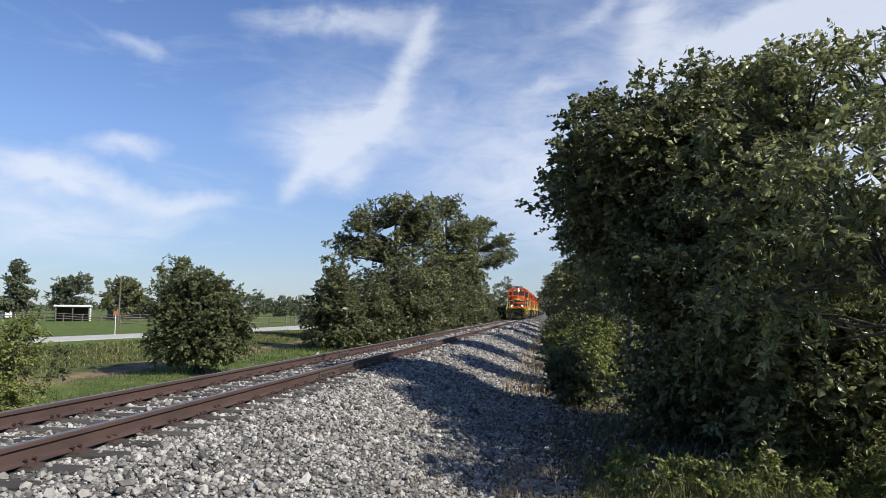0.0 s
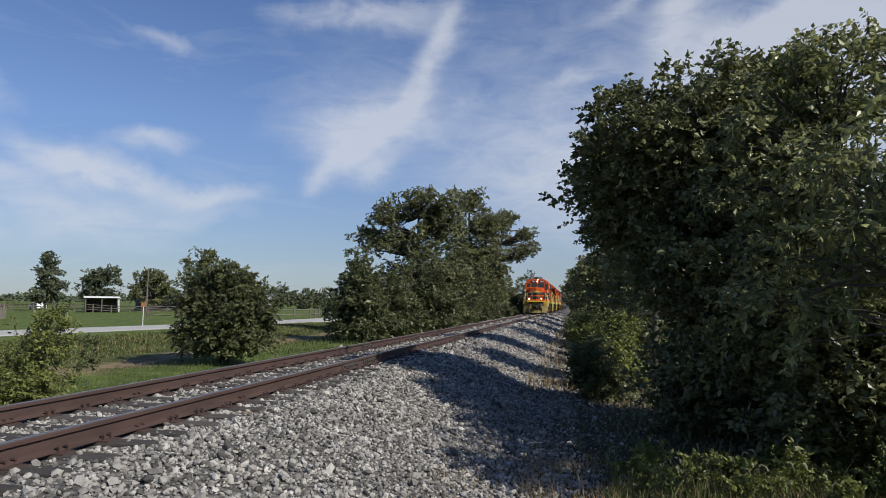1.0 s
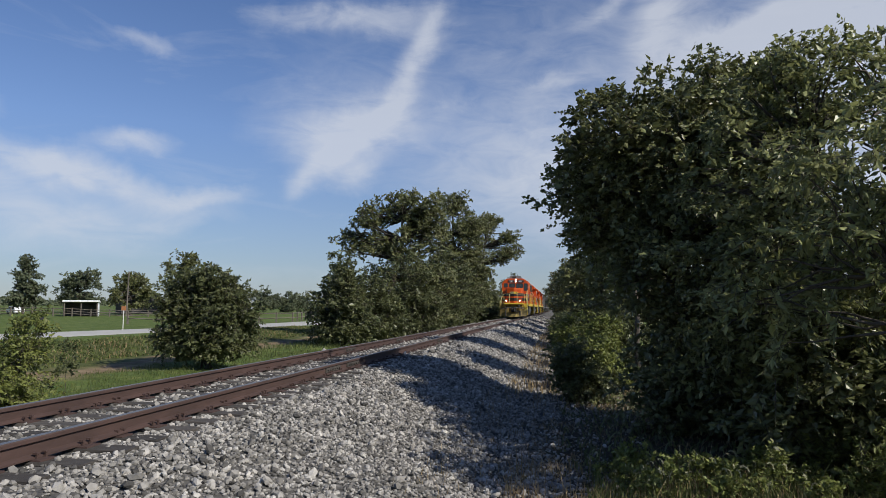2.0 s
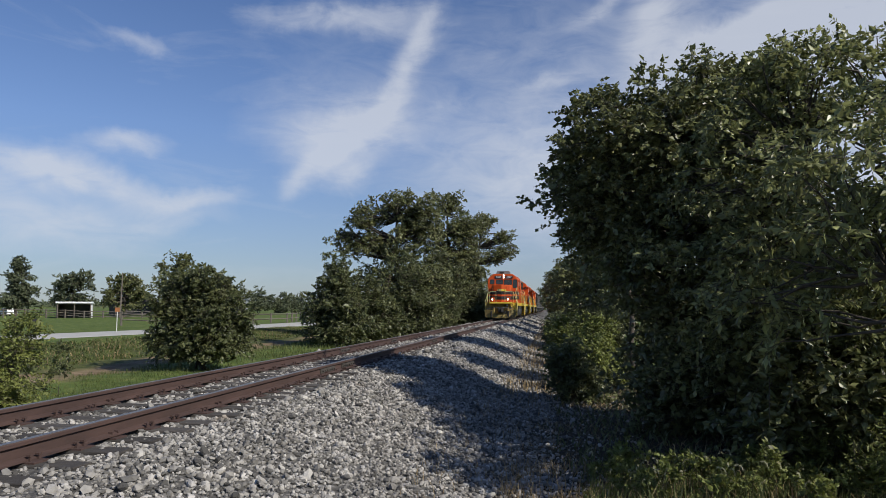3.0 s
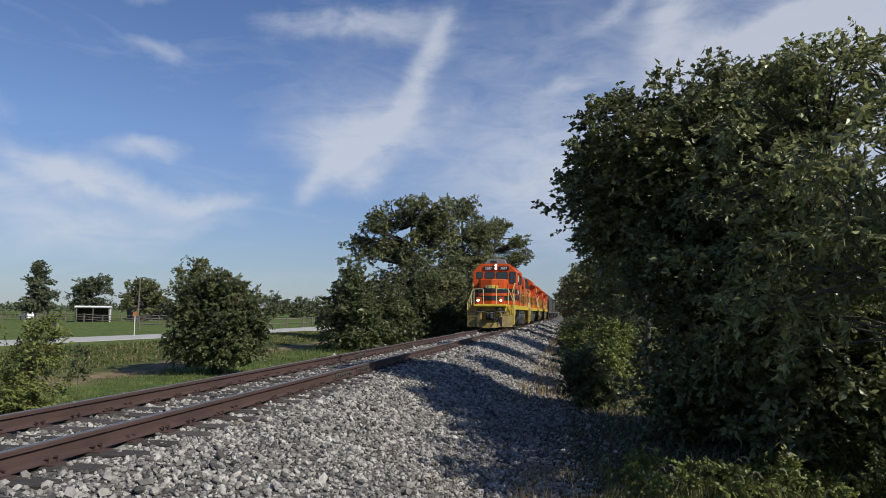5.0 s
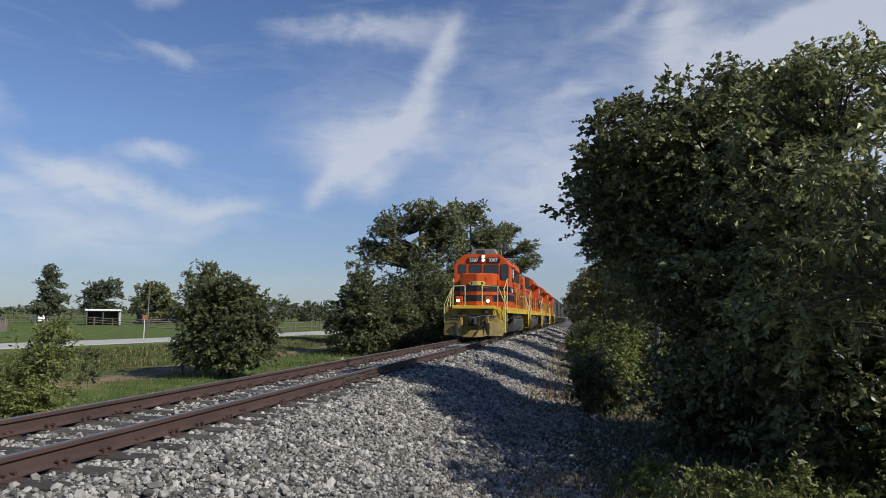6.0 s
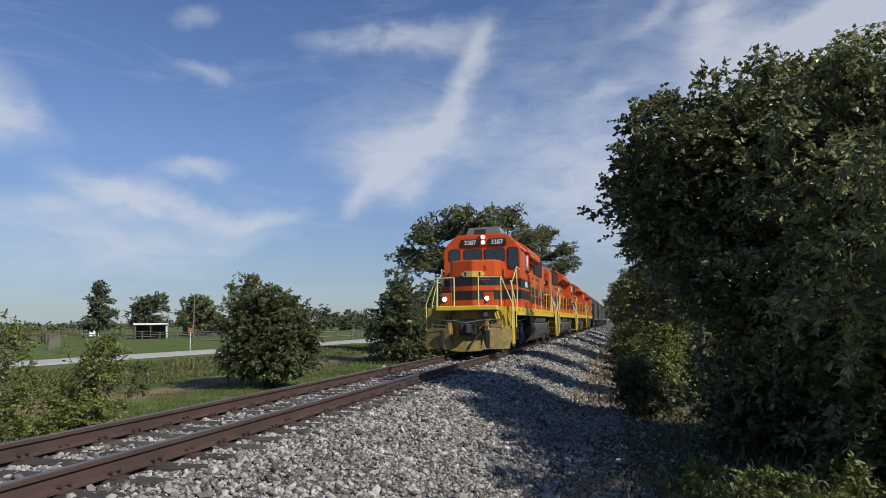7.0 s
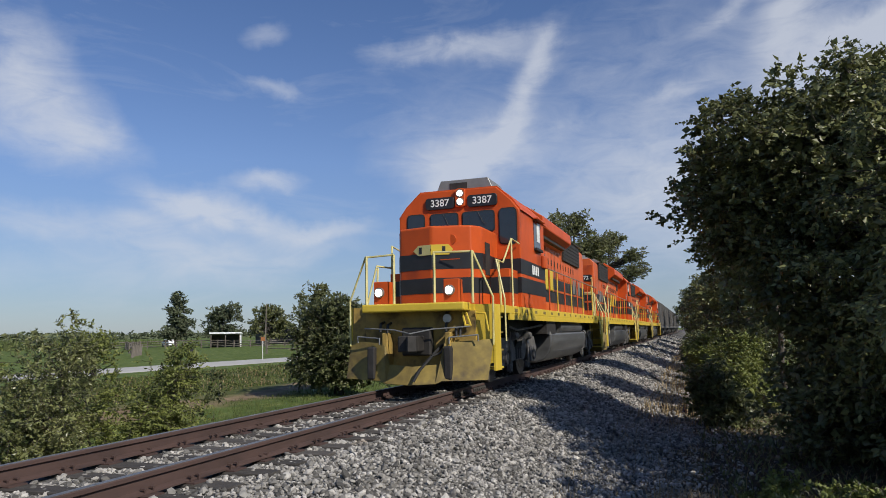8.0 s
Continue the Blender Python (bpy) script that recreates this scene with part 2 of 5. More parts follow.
# ---- mesh helpers ----
def fast_mesh(name, verts, faces, mat, smooth=False):
    """verts (n, 3) and faces (m, k) arrays to a mesh datablock."""
    verts, faces = np.asarray(verts, np.float32), np.asarray(faces, np.int32)
    me = bpy.data.meshes.new(name)
    k = faces.shape[1]
    me.vertices.add(len(verts))
    me.vertices.foreach_set("co", verts.ravel())
    me.loops.add(faces.size)
    me.loops.foreach_set("vertex_index", faces.ravel())
    me.polygons.add(len(faces))
    me.polygons.foreach_set("loop_start", np.arange(0, faces.size, k, dtype=np.int32))
    me.polygons.foreach_set("use_smooth", np.full(len(faces), smooth))
    me.update(calc_edges=True)
    me.materials.append(mat)
    return me


def part(name, bm, mat, parent=None, label="", smooth=False):
    me = bpy.data.meshes.new(name)
    if smooth:
        for f in bm.faces:
            f.smooth = True
    bm.to_mesh(me)
    bm.free()
    me.materials.append(mat)
    ob = new(name, me)
    if parent:
        ob.parent = parent
    return tagged(ob, label) if label else ob


def box(bm, x0, x1, y0, y1, z0, z1, bevel=0.0):
    m = Matrix.Translation(((x0 + x1) / 2, (y0 + y1) / 2, (z0 + z1) / 2)) @ Matrix.Diagonal((abs(x1 - x0), abs(y1 - y0), abs(z1 - z0), 1))
    g = bmesh.ops.create_cube(bm, size=1, matrix=m)
    if bevel:
        es = list({e for v in g["verts"] for e in v.link_edges})
        bmesh.ops.bevel(bm, geom=es, offset=bevel, segments=2, affect="EDGES", profile=0.5)
    return bm


def boxed(*a, bevel=0.0):
    return box(bmesh.new(), *a, bevel=bevel)


def cyl(bm, a, b, r0, r1=None, seg=12):
    a, b = Vector(a), Vector(b)
    d = b - a
    m = Matrix.Translation((a + b) / 2) @ d.to_track_quat("Z", "Y").to_matrix().to_4x4()
    bmesh.ops.create_cone(bm, cap_ends=True, segments=seg, radius1=r0, radius2=r0 if r1 is None else r1, depth=d.length, matrix=m)
    return bm


def tube(bm, pts, r, seg=6):
    """A bent round bar through pts."""
    for a, b in zip(pts[:-1], pts[1:]):
        cyl(bm, a, b, r, r, seg)
    for p in pts[1:-1]:
        bmesh.ops.create_icosphere(bm, subdivisions=1, radius=r * 1.02, matrix=Matrix.Translation(p))
    return bm


def prism(bm, outline, axis, lo, hi):
    """Extrude a closed outline of (u, v) along an axis: 'x' (u = y, v = z), 'y' (u = x, v = z) or 'z' (u = x, v = y)."""
    def at(u, v, w):
        return {"x": (w, u, v), "y": (u, w, v), "z": (u, v, w)}[axis]
    a = [bm.verts.new(at(u, v, lo)) for u, v in outline]
    b = [bm.verts.new(at(u, v, hi)) for u, v in outline]
    n = len(outline)
    fs = [bm.faces.new(a), bm.faces.new(b)]
    for i in range(n):
        fs.append(bm.faces.new((a[i], a[(i + 1) % n], b[(i + 1) % n], b[i])))
    bmesh.ops.recalc_face_normals(bm, faces=fs)
    return bm


def bevelled(bm, r, seg=2):
    bmesh.ops.bevel(bm, geom=list(bm.edges), offset=r, segments=seg, affect="EDGES", profile=0.5)
    return bm


def empty(name, m=None):
    ob = new(name)
    ob.empty_display_size = 0.2
    if m is not None:
        ob.matrix_world = m
    return ob


# ---- ground ----
PROFILE_X = np.array([-400, -120, -50, -36.5, -28.5, -26.5, -21, -17.5, -16, -13, -10.2, -8.6, -7.15, -6.6, -3.6, -3.05, -1.0, -0.2, 3, 9, 40, 400.0])
PROFILE_Z = np.array([-0.2, -0.7, -0.88, -0.95, -0.95, -1.03, -1.28, -1.42, -1.5, -1.55, -1.45, -1.1, -0.32, -0.216, -0.216, -0.32, -1.0, -1.08, -1.12, -1.15, -1.2, -1.0])


def ground_z(x, y):
    x, y = np.asarray(x, float), np.asarray(y, float)
    z = np.interp(x, PROFILE_X, PROFILE_Z)
    # low mound at the foot of the bank
    z = z + 0.5 * np.exp(-(x ** 2 + (y + 0.4) ** 2) / 4.5)
    rough = np.clip((np.abs(x - TRACK) - 4.0) / 3, 0, 1) * np.clip((np.abs(x + 32.5) - 5) / 3, 0, 1)
    z = z + rough * (0.06 * np.sin(x * 0.9 + y * 0.35) + 0.05 * np.sin(y * 0.8 - x * 0.5) + 0.10 * np.sin(y * 0.13 + x * 0.21))
    return z


def build_ground():
    xs = np.unique(np.concatenate([-np.geomspace(40, 4000, 30), np.arange(-40, -11, 0.8), np.arange(-11, 1, 0.2), np.arange(1, 14, 0.5), np.geomspace(14, 4000, 30)]))
    ys = np.unique(np.concatenate([-np.geomspace(10, 3000, 20), np.arange(-10, 40, 0.4), np.geomspace(40, 4600, 70)]))
    gx, gy = np.meshgrid(xs, ys)
    gz = ground_z(np.clip(gx, -400, 400), gy)
    v = np.stack([gx, gy, gz], -1).reshape(-1, 3)
    n = len(xs)
    i = np.arange(len(ys) - 1)[:, None] * n + np.arange(n - 1)[None, :]
    f = np.stack([i, i + 1, i + n + 1, i + n], -1).reshape(-1, 4)
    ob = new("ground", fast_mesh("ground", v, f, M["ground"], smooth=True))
    tagged(ob, "mown green grass verge with a bare dirt strip and fields", "ground", kind="structure")
    return ob


build_ground()


def ribbon(name, centre, half, mat, label, category, lift=0.03):
    pts = [Vector((*p, 0)) for p in centre]
    verts, faces = [], []
    for i, p in enumerate(pts):
        d = (pts[min(i + 1, len(pts) - 1)] - pts[max(i - 1, 0)]).normalized()
        n = Vector((-d.y, d.x, 0))
        for k in (-1, -0.9, 0.9, 1):
            q = p + n * half * k
            z = -0.93 + lift if abs(k) < 1 else -0.99
            verts.append((q.x, q.y, z))
    for i in range(len(pts) - 1):
        for k in range(3):
            faces.append((i * 4 + k, i * 4 + k + 1, i * 4 + k + 5, i * 4 + k + 4))
    ob = new(name, fast_mesh(name, verts, faces, mat))
    return tagged(ob, label, category, kind="structure")


ribbon("road", [(-40, -120), (-37.5, 0), (-35.2, 30), (-33.4, 45), (-31.6, 58), (-30.6, 75), (-30.6, 100), (-31.5, 150), (-36, 300), (-60, 800)], 3.1, M["gravel_road"], "pale sunlit gravel road along the fields", "road")


# ---- track ----
RAIL = [(-0.07, -0.172), (0.07, -0.172), (0.07, -0.158), (0.012, -0.138), (0.010, -0.052), (0.037, -0.040), (0.037, -0.010), (0.030, 0.0), (-0.030, 0.0), (-0.037, -0.010), (-0.037, -0.040), (-0.010, -0.052), (-0.012, -0.138), (-0.07, -0.158)]


def build_rails():
    rail = None
    for side in (1, -1):
        x = TRACK + side * GAUGE
        rail = tagged(empty("rail", pose(x, 0, 0)), "rust-brown steel rail with a worn running surface, spiked to wooden ties", "rail", "rails of the track")
        part("rail_body", prism(bmesh.new(), RAIL, "y", -12, 420), M["rust"], rail)
        part("rail_head", boxed(-0.029, 0.031, -12, 420, -0.004, 0.0015), M["polish"], rail, "dull polished running surface")
        for yj in ((12.9, 14.2, 24.9) if side > 0 else (18.9, 24.9)):
            bm = boxed(0.012, 0.034, yj - 0.42, yj + 0.42, -0.135, -0.055)
            box(bm, -0.034, -0.012, yj - 0.42, yj + 0.42, -0.135, -0.055)
            for k in (-0.33, -0.2, -0.07, 0.07, 0.2, 0.33):
                cyl(bm, (0.034, yj + k, -0.095), (0.06, yj + k, -0.095), 0.018, seg=6)
            part("joint_bar", bm, M["tie"], rail, "dark bolted joint bar")


build_rails()


def build_ties():
    rng = np.random.default_rng(4)
    timber = boxed(-1.3, 1.3, -0.115, 0.115, -0.36, -0.187, bevel=0.012)
    plate = boxed(-0.17, 0.17, -0.095, 0.095, -0.187, -0.173)
    spike = boxed(-0.009, 0.009, -0.009, 0.009, -0.175, -0.128)
    box(spike, -0.03, 0.012, -0.016, 0.016, -0.135, -0.120)
    data = {}
    for key, bm, mat in (("timber", timber, M["tie"]), ("tie_plate", plate, M["rust"]), ("spike", spike, M["rust"])):
        data[key] = bpy.data.meshes.new(key)
        bm.to_mesh(data[key])
        bm.free()
        data[key].materials.append(mat)

    def child(key, root, x=0.0, y=0.0, turn=0.0):
        ob = new(key, data[key])
        ob.parent, ob.matrix_basis = root, pose(x, y, 0, 0, 0, turn)

    for i in range(290):
        y = -6 + i * 0.535 + rng.uniform(-0.03, 0.03)
        m = pose(TRACK + rng.uniform(-0.05, 0.05), y, rng.uniform(-0.012, 0.004), rng.uniform(-1, 1), 0, rng.uniform(-1.8, 1.8))
        root = tagged(empty("tie", m), "weathered grey-brown wooden tie half buried in ballast", "railroad tie", "ties of the track")
        child("timber", root)
        for side in (1, -1):
            child("tie_plate", root, side * GAUGE)
            if 3 < y < 32:
                for dx in (-0.095, 0.095):
                    for dy in (-0.05, 0.05):
                        child("spike", root, side * GAUGE + dx, dy, 0 if dx > 0 else 180)


build_ties()


def stone_field(name, n, region, size, seed, label, keep=None, lift=0.55):
    """Angular stones strewn over the ground in region (x0, x1, y0, y1)."""
    rng = np.random.default_rng(seed)
    bm = bmesh.new()
    bmesh.ops.create_icosphere(bm, subdivisions=1, radius=1)
    base = np.array([v.co[:] for v in bm.verts])
    tri = np.array([[v.index for v in f.verts] for f in bm.faces])
    bm.free()
    shapes = []
    for k in range(12):
        s = base * rng.uniform(0.62, 1.12, (len(base), 1))
        s = s * np.array([1.0, rng.uniform(0.6, 0.95), rng.uniform(0.45, 0.8)])
        shapes.append(s)
    shapes = np.array(shapes)
    x, y = rng.uniform(region[0], region[1], n), rng.uniform(region[2], region[3], n)
    ok = np.ones(n, bool)
    dx = np.abs(x - TRACK)
    ok &= np.abs(dx - GAUGE) > 0.10
    # thinner on the tie tops
    tie = np.abs(((y + 6) / 0.535 + 0.5) % 1 - 0.5) * 0.535 < 0.105
    ok &= ~(tie & (dx < 1.28) & (rng.uniform(0, 1, n) < 0.62))
    if keep is not None:
        ok &= keep(x, y, rng)
    x, y, n = x[ok], y[ok], int(ok.sum())
    sz = size * rng.lognormal(0, 0.33, n) * 0.5
    z = ground_z(x, y) + sz * lift * rng.uniform(0.0, 1.5, n) - 0.014 * (np.abs(x - TRACK) < 1.45)
    a, b, c = (rng.uniform(0, 2 * math.pi, n), rng.normal(0, 0.5, n), rng.normal(0, 0.5, n))
    ca, sa, cb, sb, cc, sc = np.cos(a), np.sin(a), np.cos(b), np.sin(b), np.cos(c), np.sin(c)
    rot = np.empty((n, 3, 3))
    rot[:, 0] = np.stack([ca * cb, ca * sb * sc - sa * cc, ca * sb * cc + sa * sc], -1)
    rot[:, 1] = np.stack([sa * cb, sa * sb * sc + ca * cc, sa * sb * cc - ca * sc], -1)
    rot[:, 2] = np.stack([-sb, cb * sc, cb * cc], -1)
    v = np.einsum("nij,nkj->nki", rot, shapes[rng.integers(0, 12, n)]) * sz[:, None, None]
    v += np.stack([x, y, z], -1)[:, None, :]
    f = tri[None] + (np.arange(n) * len(base))[:, None, None]
    ob = new(name, fast_mesh(name, v.reshape(-1, 3), f.reshape(-1, 3), M["stone"]))
    return tagged(ob, label, "ballast", kind="stuff")


def toe(x, y, rng):
    """Stones thin out towards the foot of the bank."""
    edge = -0.35 + 0.35 * np.sin(y * 0.9) + 0.2 * np.sin(y * 2.3)
    return (x < edge) | (rng.uniform(0, 1, len(x)) < 0.5 * np.exp(-(x - edge) * 1.5))


stone_field("ballast_stones", 95000, (-7.6, 1.4, 2.5, 17), 0.049, 1, "pale grey crushed limestone ballast heaped along the track", toe)
stone_field("ballast_stones", 46000, (-8.0, 0.9, 17, 42), 0.07, 2, "pale grey crushed limestone ballast heaped along the track", toe)
stone_field("ballast_stones", 15000, (-8.4, -0.2, 42, 120), 0.15, 3, "pale grey crushed limestone ballast heaped along the track", toe)


# ---- plants ----
def limb(verts, faces, a, b, r0, r1, seg=6, bend=0.0, rng=None, steps=4):
    """Append a tapered, slightly crooked limb to verts and faces."""
    a, b = np.array(a, float), np.array(b, float)
    d = b - a
    u = np.cross(d, (0.3, 0.9, 0.2))
    u /= np.linalg.norm(u) + 1e-9
    w = np.cross(d / (np.linalg.norm(d) + 1e-9), u)
    off = rng.normal(0, bend, (steps + 1, 2)) if rng is not None else np.zeros((steps + 1, 2))
    off[0] = 0
    start = len(verts)
    for i in range(steps + 1):
        t = i / steps
        c = a + d * t + (u * off[i, 0] + w * off[i, 1]) * np.linalg.norm(d)
        r = r0 + (r1 - r0) * t
        for k in range(seg):
            q = 2 * math.pi * k / seg
            verts.append(c + (u * math.cos(q) + w * math.sin(q)) * r)
    for i in range(steps):
        for k in range(seg):
            p = start + i * seg
            faces.append((p + k, p + (k + 1) % seg, p + seg + (k + 1) % seg, p + seg + k))


def leaf_faces(base, d, s, size, rng, slim):
    """Folded kite leaves at base along d, with their width along s."""
    n = len(base)
    nrm = np.cross(d, s)
    L = (size * rng.lognormal(0, 0.25, n))[:, None]
    v = np.stack([base, base + d * L * 0.42 + s * L * slim * 0.5 + nrm * L * 0.08, base + d * L, base + d * L * 0.42 - s * L * slim * 0.5 + nrm * L * 0.08], 1)
    i = np.arange(n) * 4
    f = np.concatenate([np.stack([i, i + 1, i + 2], -1), np.stack([i, i + 2, i + 3], -1)], 0)
    return v.reshape(-1, 3), f


def unit(a):
    return a / (np.linalg.norm(a, axis=-1, keepdims=True) + 1e-9)


def leaf_cloud(centres, per, spread, size, rng, droop=0.3, slim=0.5):
    """Loose leaves strewn round each centre."""
    n = len(centres) * per
    c = np.repeat(centres, per, 0) + np.clip(rng.normal(0, 1, (n, 3)), -1.5, 1.5) * np.repeat(spread, per)[:, None] * np.array([1, 1, 0.75])
    d = rng.normal(0, 1, (n, 3))
    d[:, 2] = d[:, 2] * 0.5 - droop
    d = unit(d)
    return leaf_faces(c, d, unit(np.cross(d, rng.normal(0, 1, (n, 3)))), size, rng, slim)


def sprays(pts, out, per, length, size, rng, droop=0.3, slim=0.5):
    """Leafy twigs: each starts inside its bough, runs outwards, bends down and carries leaves to both sides.
    Returns the leaves' verts and faces and the twigs' own."""
    n = len(pts)
    t = unit(out * 0.9 + rng.normal(0, 0.6, (n, 3)) + np.array([0, 0, 0.3 - droop * 0.7]))
    ln = length * rng.uniform(0.6, 1.35, n)
    root = pts - t * (ln * 0.45)[:, None]

    def along(q):
        p = root[:, None, :] + t[:, None, :] * (ln[:, None] * q)[..., None]
        p[..., 2] -= droop * 0.5 * ln[:, None] * q * q
        return p
    q = (np.arange(per)[None] + rng.uniform(0.2, 0.8, (n, per))) / per
    base = along(0.15 + 0.85 * q)
    flat = unit(np.cross(t, np.array([0.0, 0.0, 1.0])) + rng.normal(0, 0.3, (n, 3)))
    sign = np.where(np.arange(per) % 2 == 0, 1.0, -1.0)[None, :, None]
    d = t[:, None, :] * 0.6 + flat[:, None, :] * sign * 0.9 + rng.normal(0, 0.5, (n, per, 3)) - np.array([0, 0, 0.2 + droop * 0.5])
    d = unit(d).reshape(-1, 3)
    up = np.repeat(out, per, 0) * 0.5 + np.array([0, 0, 0.6]) + rng.normal(0, 0.75, (n * per, 3))
    v, f = leaf_faces(base.reshape(-1, 3), d, unit(np.cross(d, up)), size, rng, slim)
    # three-sided twigs in two joints
    stops = along(np.tile(np.array([0.0, 0.5, 1.0]), (n, 1)))
    u, w = flat, unit(np.cross(t, flat))
    rad = size * np.array([0.055, 0.04, 0.015])
    ringv = np.stack([stops[:, k, None, :] + rad[k] * np.stack([u, -0.5 * u + 0.87 * w, -0.5 * u - 0.87 * w], 1) for k in range(3)], 1)
    b = (np.arange(n) * 9)[:, None, None]
    k, m = np.arange(2)[None, :, None] * 3, np.arange(3)[None, None, :]
    tf = np.stack([b + k + m, b + k + (m + 1) % 3, b + k + 3 + (m + 1) % 3, b + k + 3 + m], -1).reshape(-1, 4)
    return v, f, ringv.reshape(-1, 3), tf


def crown_points(blobs, n, rng, shell=0.55, rough=0.35):
    """Clump centres in a union of ellipsoids (x, y, z, rx, ry, rz), denser near their skin, with an uneven outline."""
    blobs = np.array(blobs, float)
    wt = (blobs[:, 3] * blobs[:, 4] * blobs[:, 5]) ** 0.67
    k = rng.choice(len(blobs), n, p=wt / wt.sum())
    d = rng.normal(0, 1, (n, 3))
    d /= np.linalg.norm(d, axis=1, keepdims=True)
    r = 1 - shell * rng.uniform(0, 1, n) ** 1.6
    wob = 1 + rough * np.array([noise.noise(Vector(q * 1.9) + Vector((float(j) * 3.7, 0, 0))) for q, j in zip(d, k)])
    return blobs[k, :3] + d * (r * wob)[:, None] * blobs[k, 3:]


def boughs(blobs, n, reach, rng, shell, rough):
    """Bough centres over the crown, and n twig places on their upper skins with the way outwards."""
    nb = max(5, n // 10)
    c = crown_points(blobs, nb, rng, shell, rough)
    k = rng.integers(0, nb, n)
    d = unit(rng.normal(0, 1, (n, 3)))
    d[:, 2] = np.where(d[:, 2] < -0.6, -0.6 * d[:, 2], d[:, 2])
    size = reach * rng.uniform(0.65, 1.35, nb)
    pts = c[k] + d * (size[k] * rng.uniform(0.3, 1, n) ** 0.5)[:, None] * np.array([1, 1, 0.85])
    mid = np.average(np.array(blobs)[:, :3], axis=0, weights=np.array(blobs)[:, 3])
    return c, pts, unit(d * 0.8 + unit(c[k] - mid) * 0.6)


def tree(name, label, category, base, blobs, trunk_r, leaf, clumps, per, spread, size, seed, droop=0.3, slim=0.62, stems=1, limbs=26, shell=0.55, rough=0.35, group="", leaves=12):
    """blobs relative to the foot."""
    rng = np.random.default_rng(seed)
    x, y = base
    z = float(ground_z(x, y)) - 0.05
    root = tagged(empty(name, pose(x, y, z)), label, category, group)
    blobs = np.array(blobs, float)
    heads, pts, out = boughs(blobs, max(6, int(clumps * per / leaves / 0.85)), spread * 2.5, rng, shell, rough)
    pts[:, 2] = np.maximum(pts[:, 2], 0.12)
    verts, faces = [], []
    top = blobs[:, 2].max()
    mid = np.average(blobs[:, :3], axis=0, weights=blobs[:, 3])
    forks = []
    for s in range(stems):
        a = np.array([rng.normal(0, 0.25) * (stems > 1), rng.normal(0, 0.25) * (stems > 1), 0])
        if stems > 1:
            j = rng.integers(0, len(blobs))
            b = blobs[j, :3] * np.array([0.8, 0.8, 0.9])
        else:
            b = np.array([mid[0] * 0.6, mid[1] * 0.6, top])
        limb(verts, faces, a, b, trunk_r, trunk_r * 0.25, 8, 0.006, rng, 6)
        forks += [a + (b - a) * t for t in (0.3, 0.45, 0.6, 0.75, 0.9)]
    forks = np.array(forks)
    for p in heads[rng.choice(len(heads), min(limbs, len(heads)), replace=False)]:
        below = forks[forks[:, 2] < p[2] + 0.3]
        src = below if len(below) else forks
        f0 = src[np.argmin(np.linalg.norm(src - p, axis=1))]
        limb(verts, faces, f0, p, trunk_r * 0.35, trunk_r * 0.06, 5, 0.05, rng, 4)
    v, f, tv, tf = sprays(pts, out, leaves, spread * 2.3, size, rng, droop, slim)
    t = new("trunk", fast_mesh("trunk", verts, faces, M["bark"], True))
    t.parent = root
    tw = tagged(new("twig_mass", fast_mesh("twig_mass", tv, tf, M["bark"])), kind="stuff")
    tw.parent = root
    v[:, 2] = np.maximum(v[:, 2], 0.03)
    c = new("crown", fast_mesh("crown", v, f, leaf))
    c.parent = root
    return root


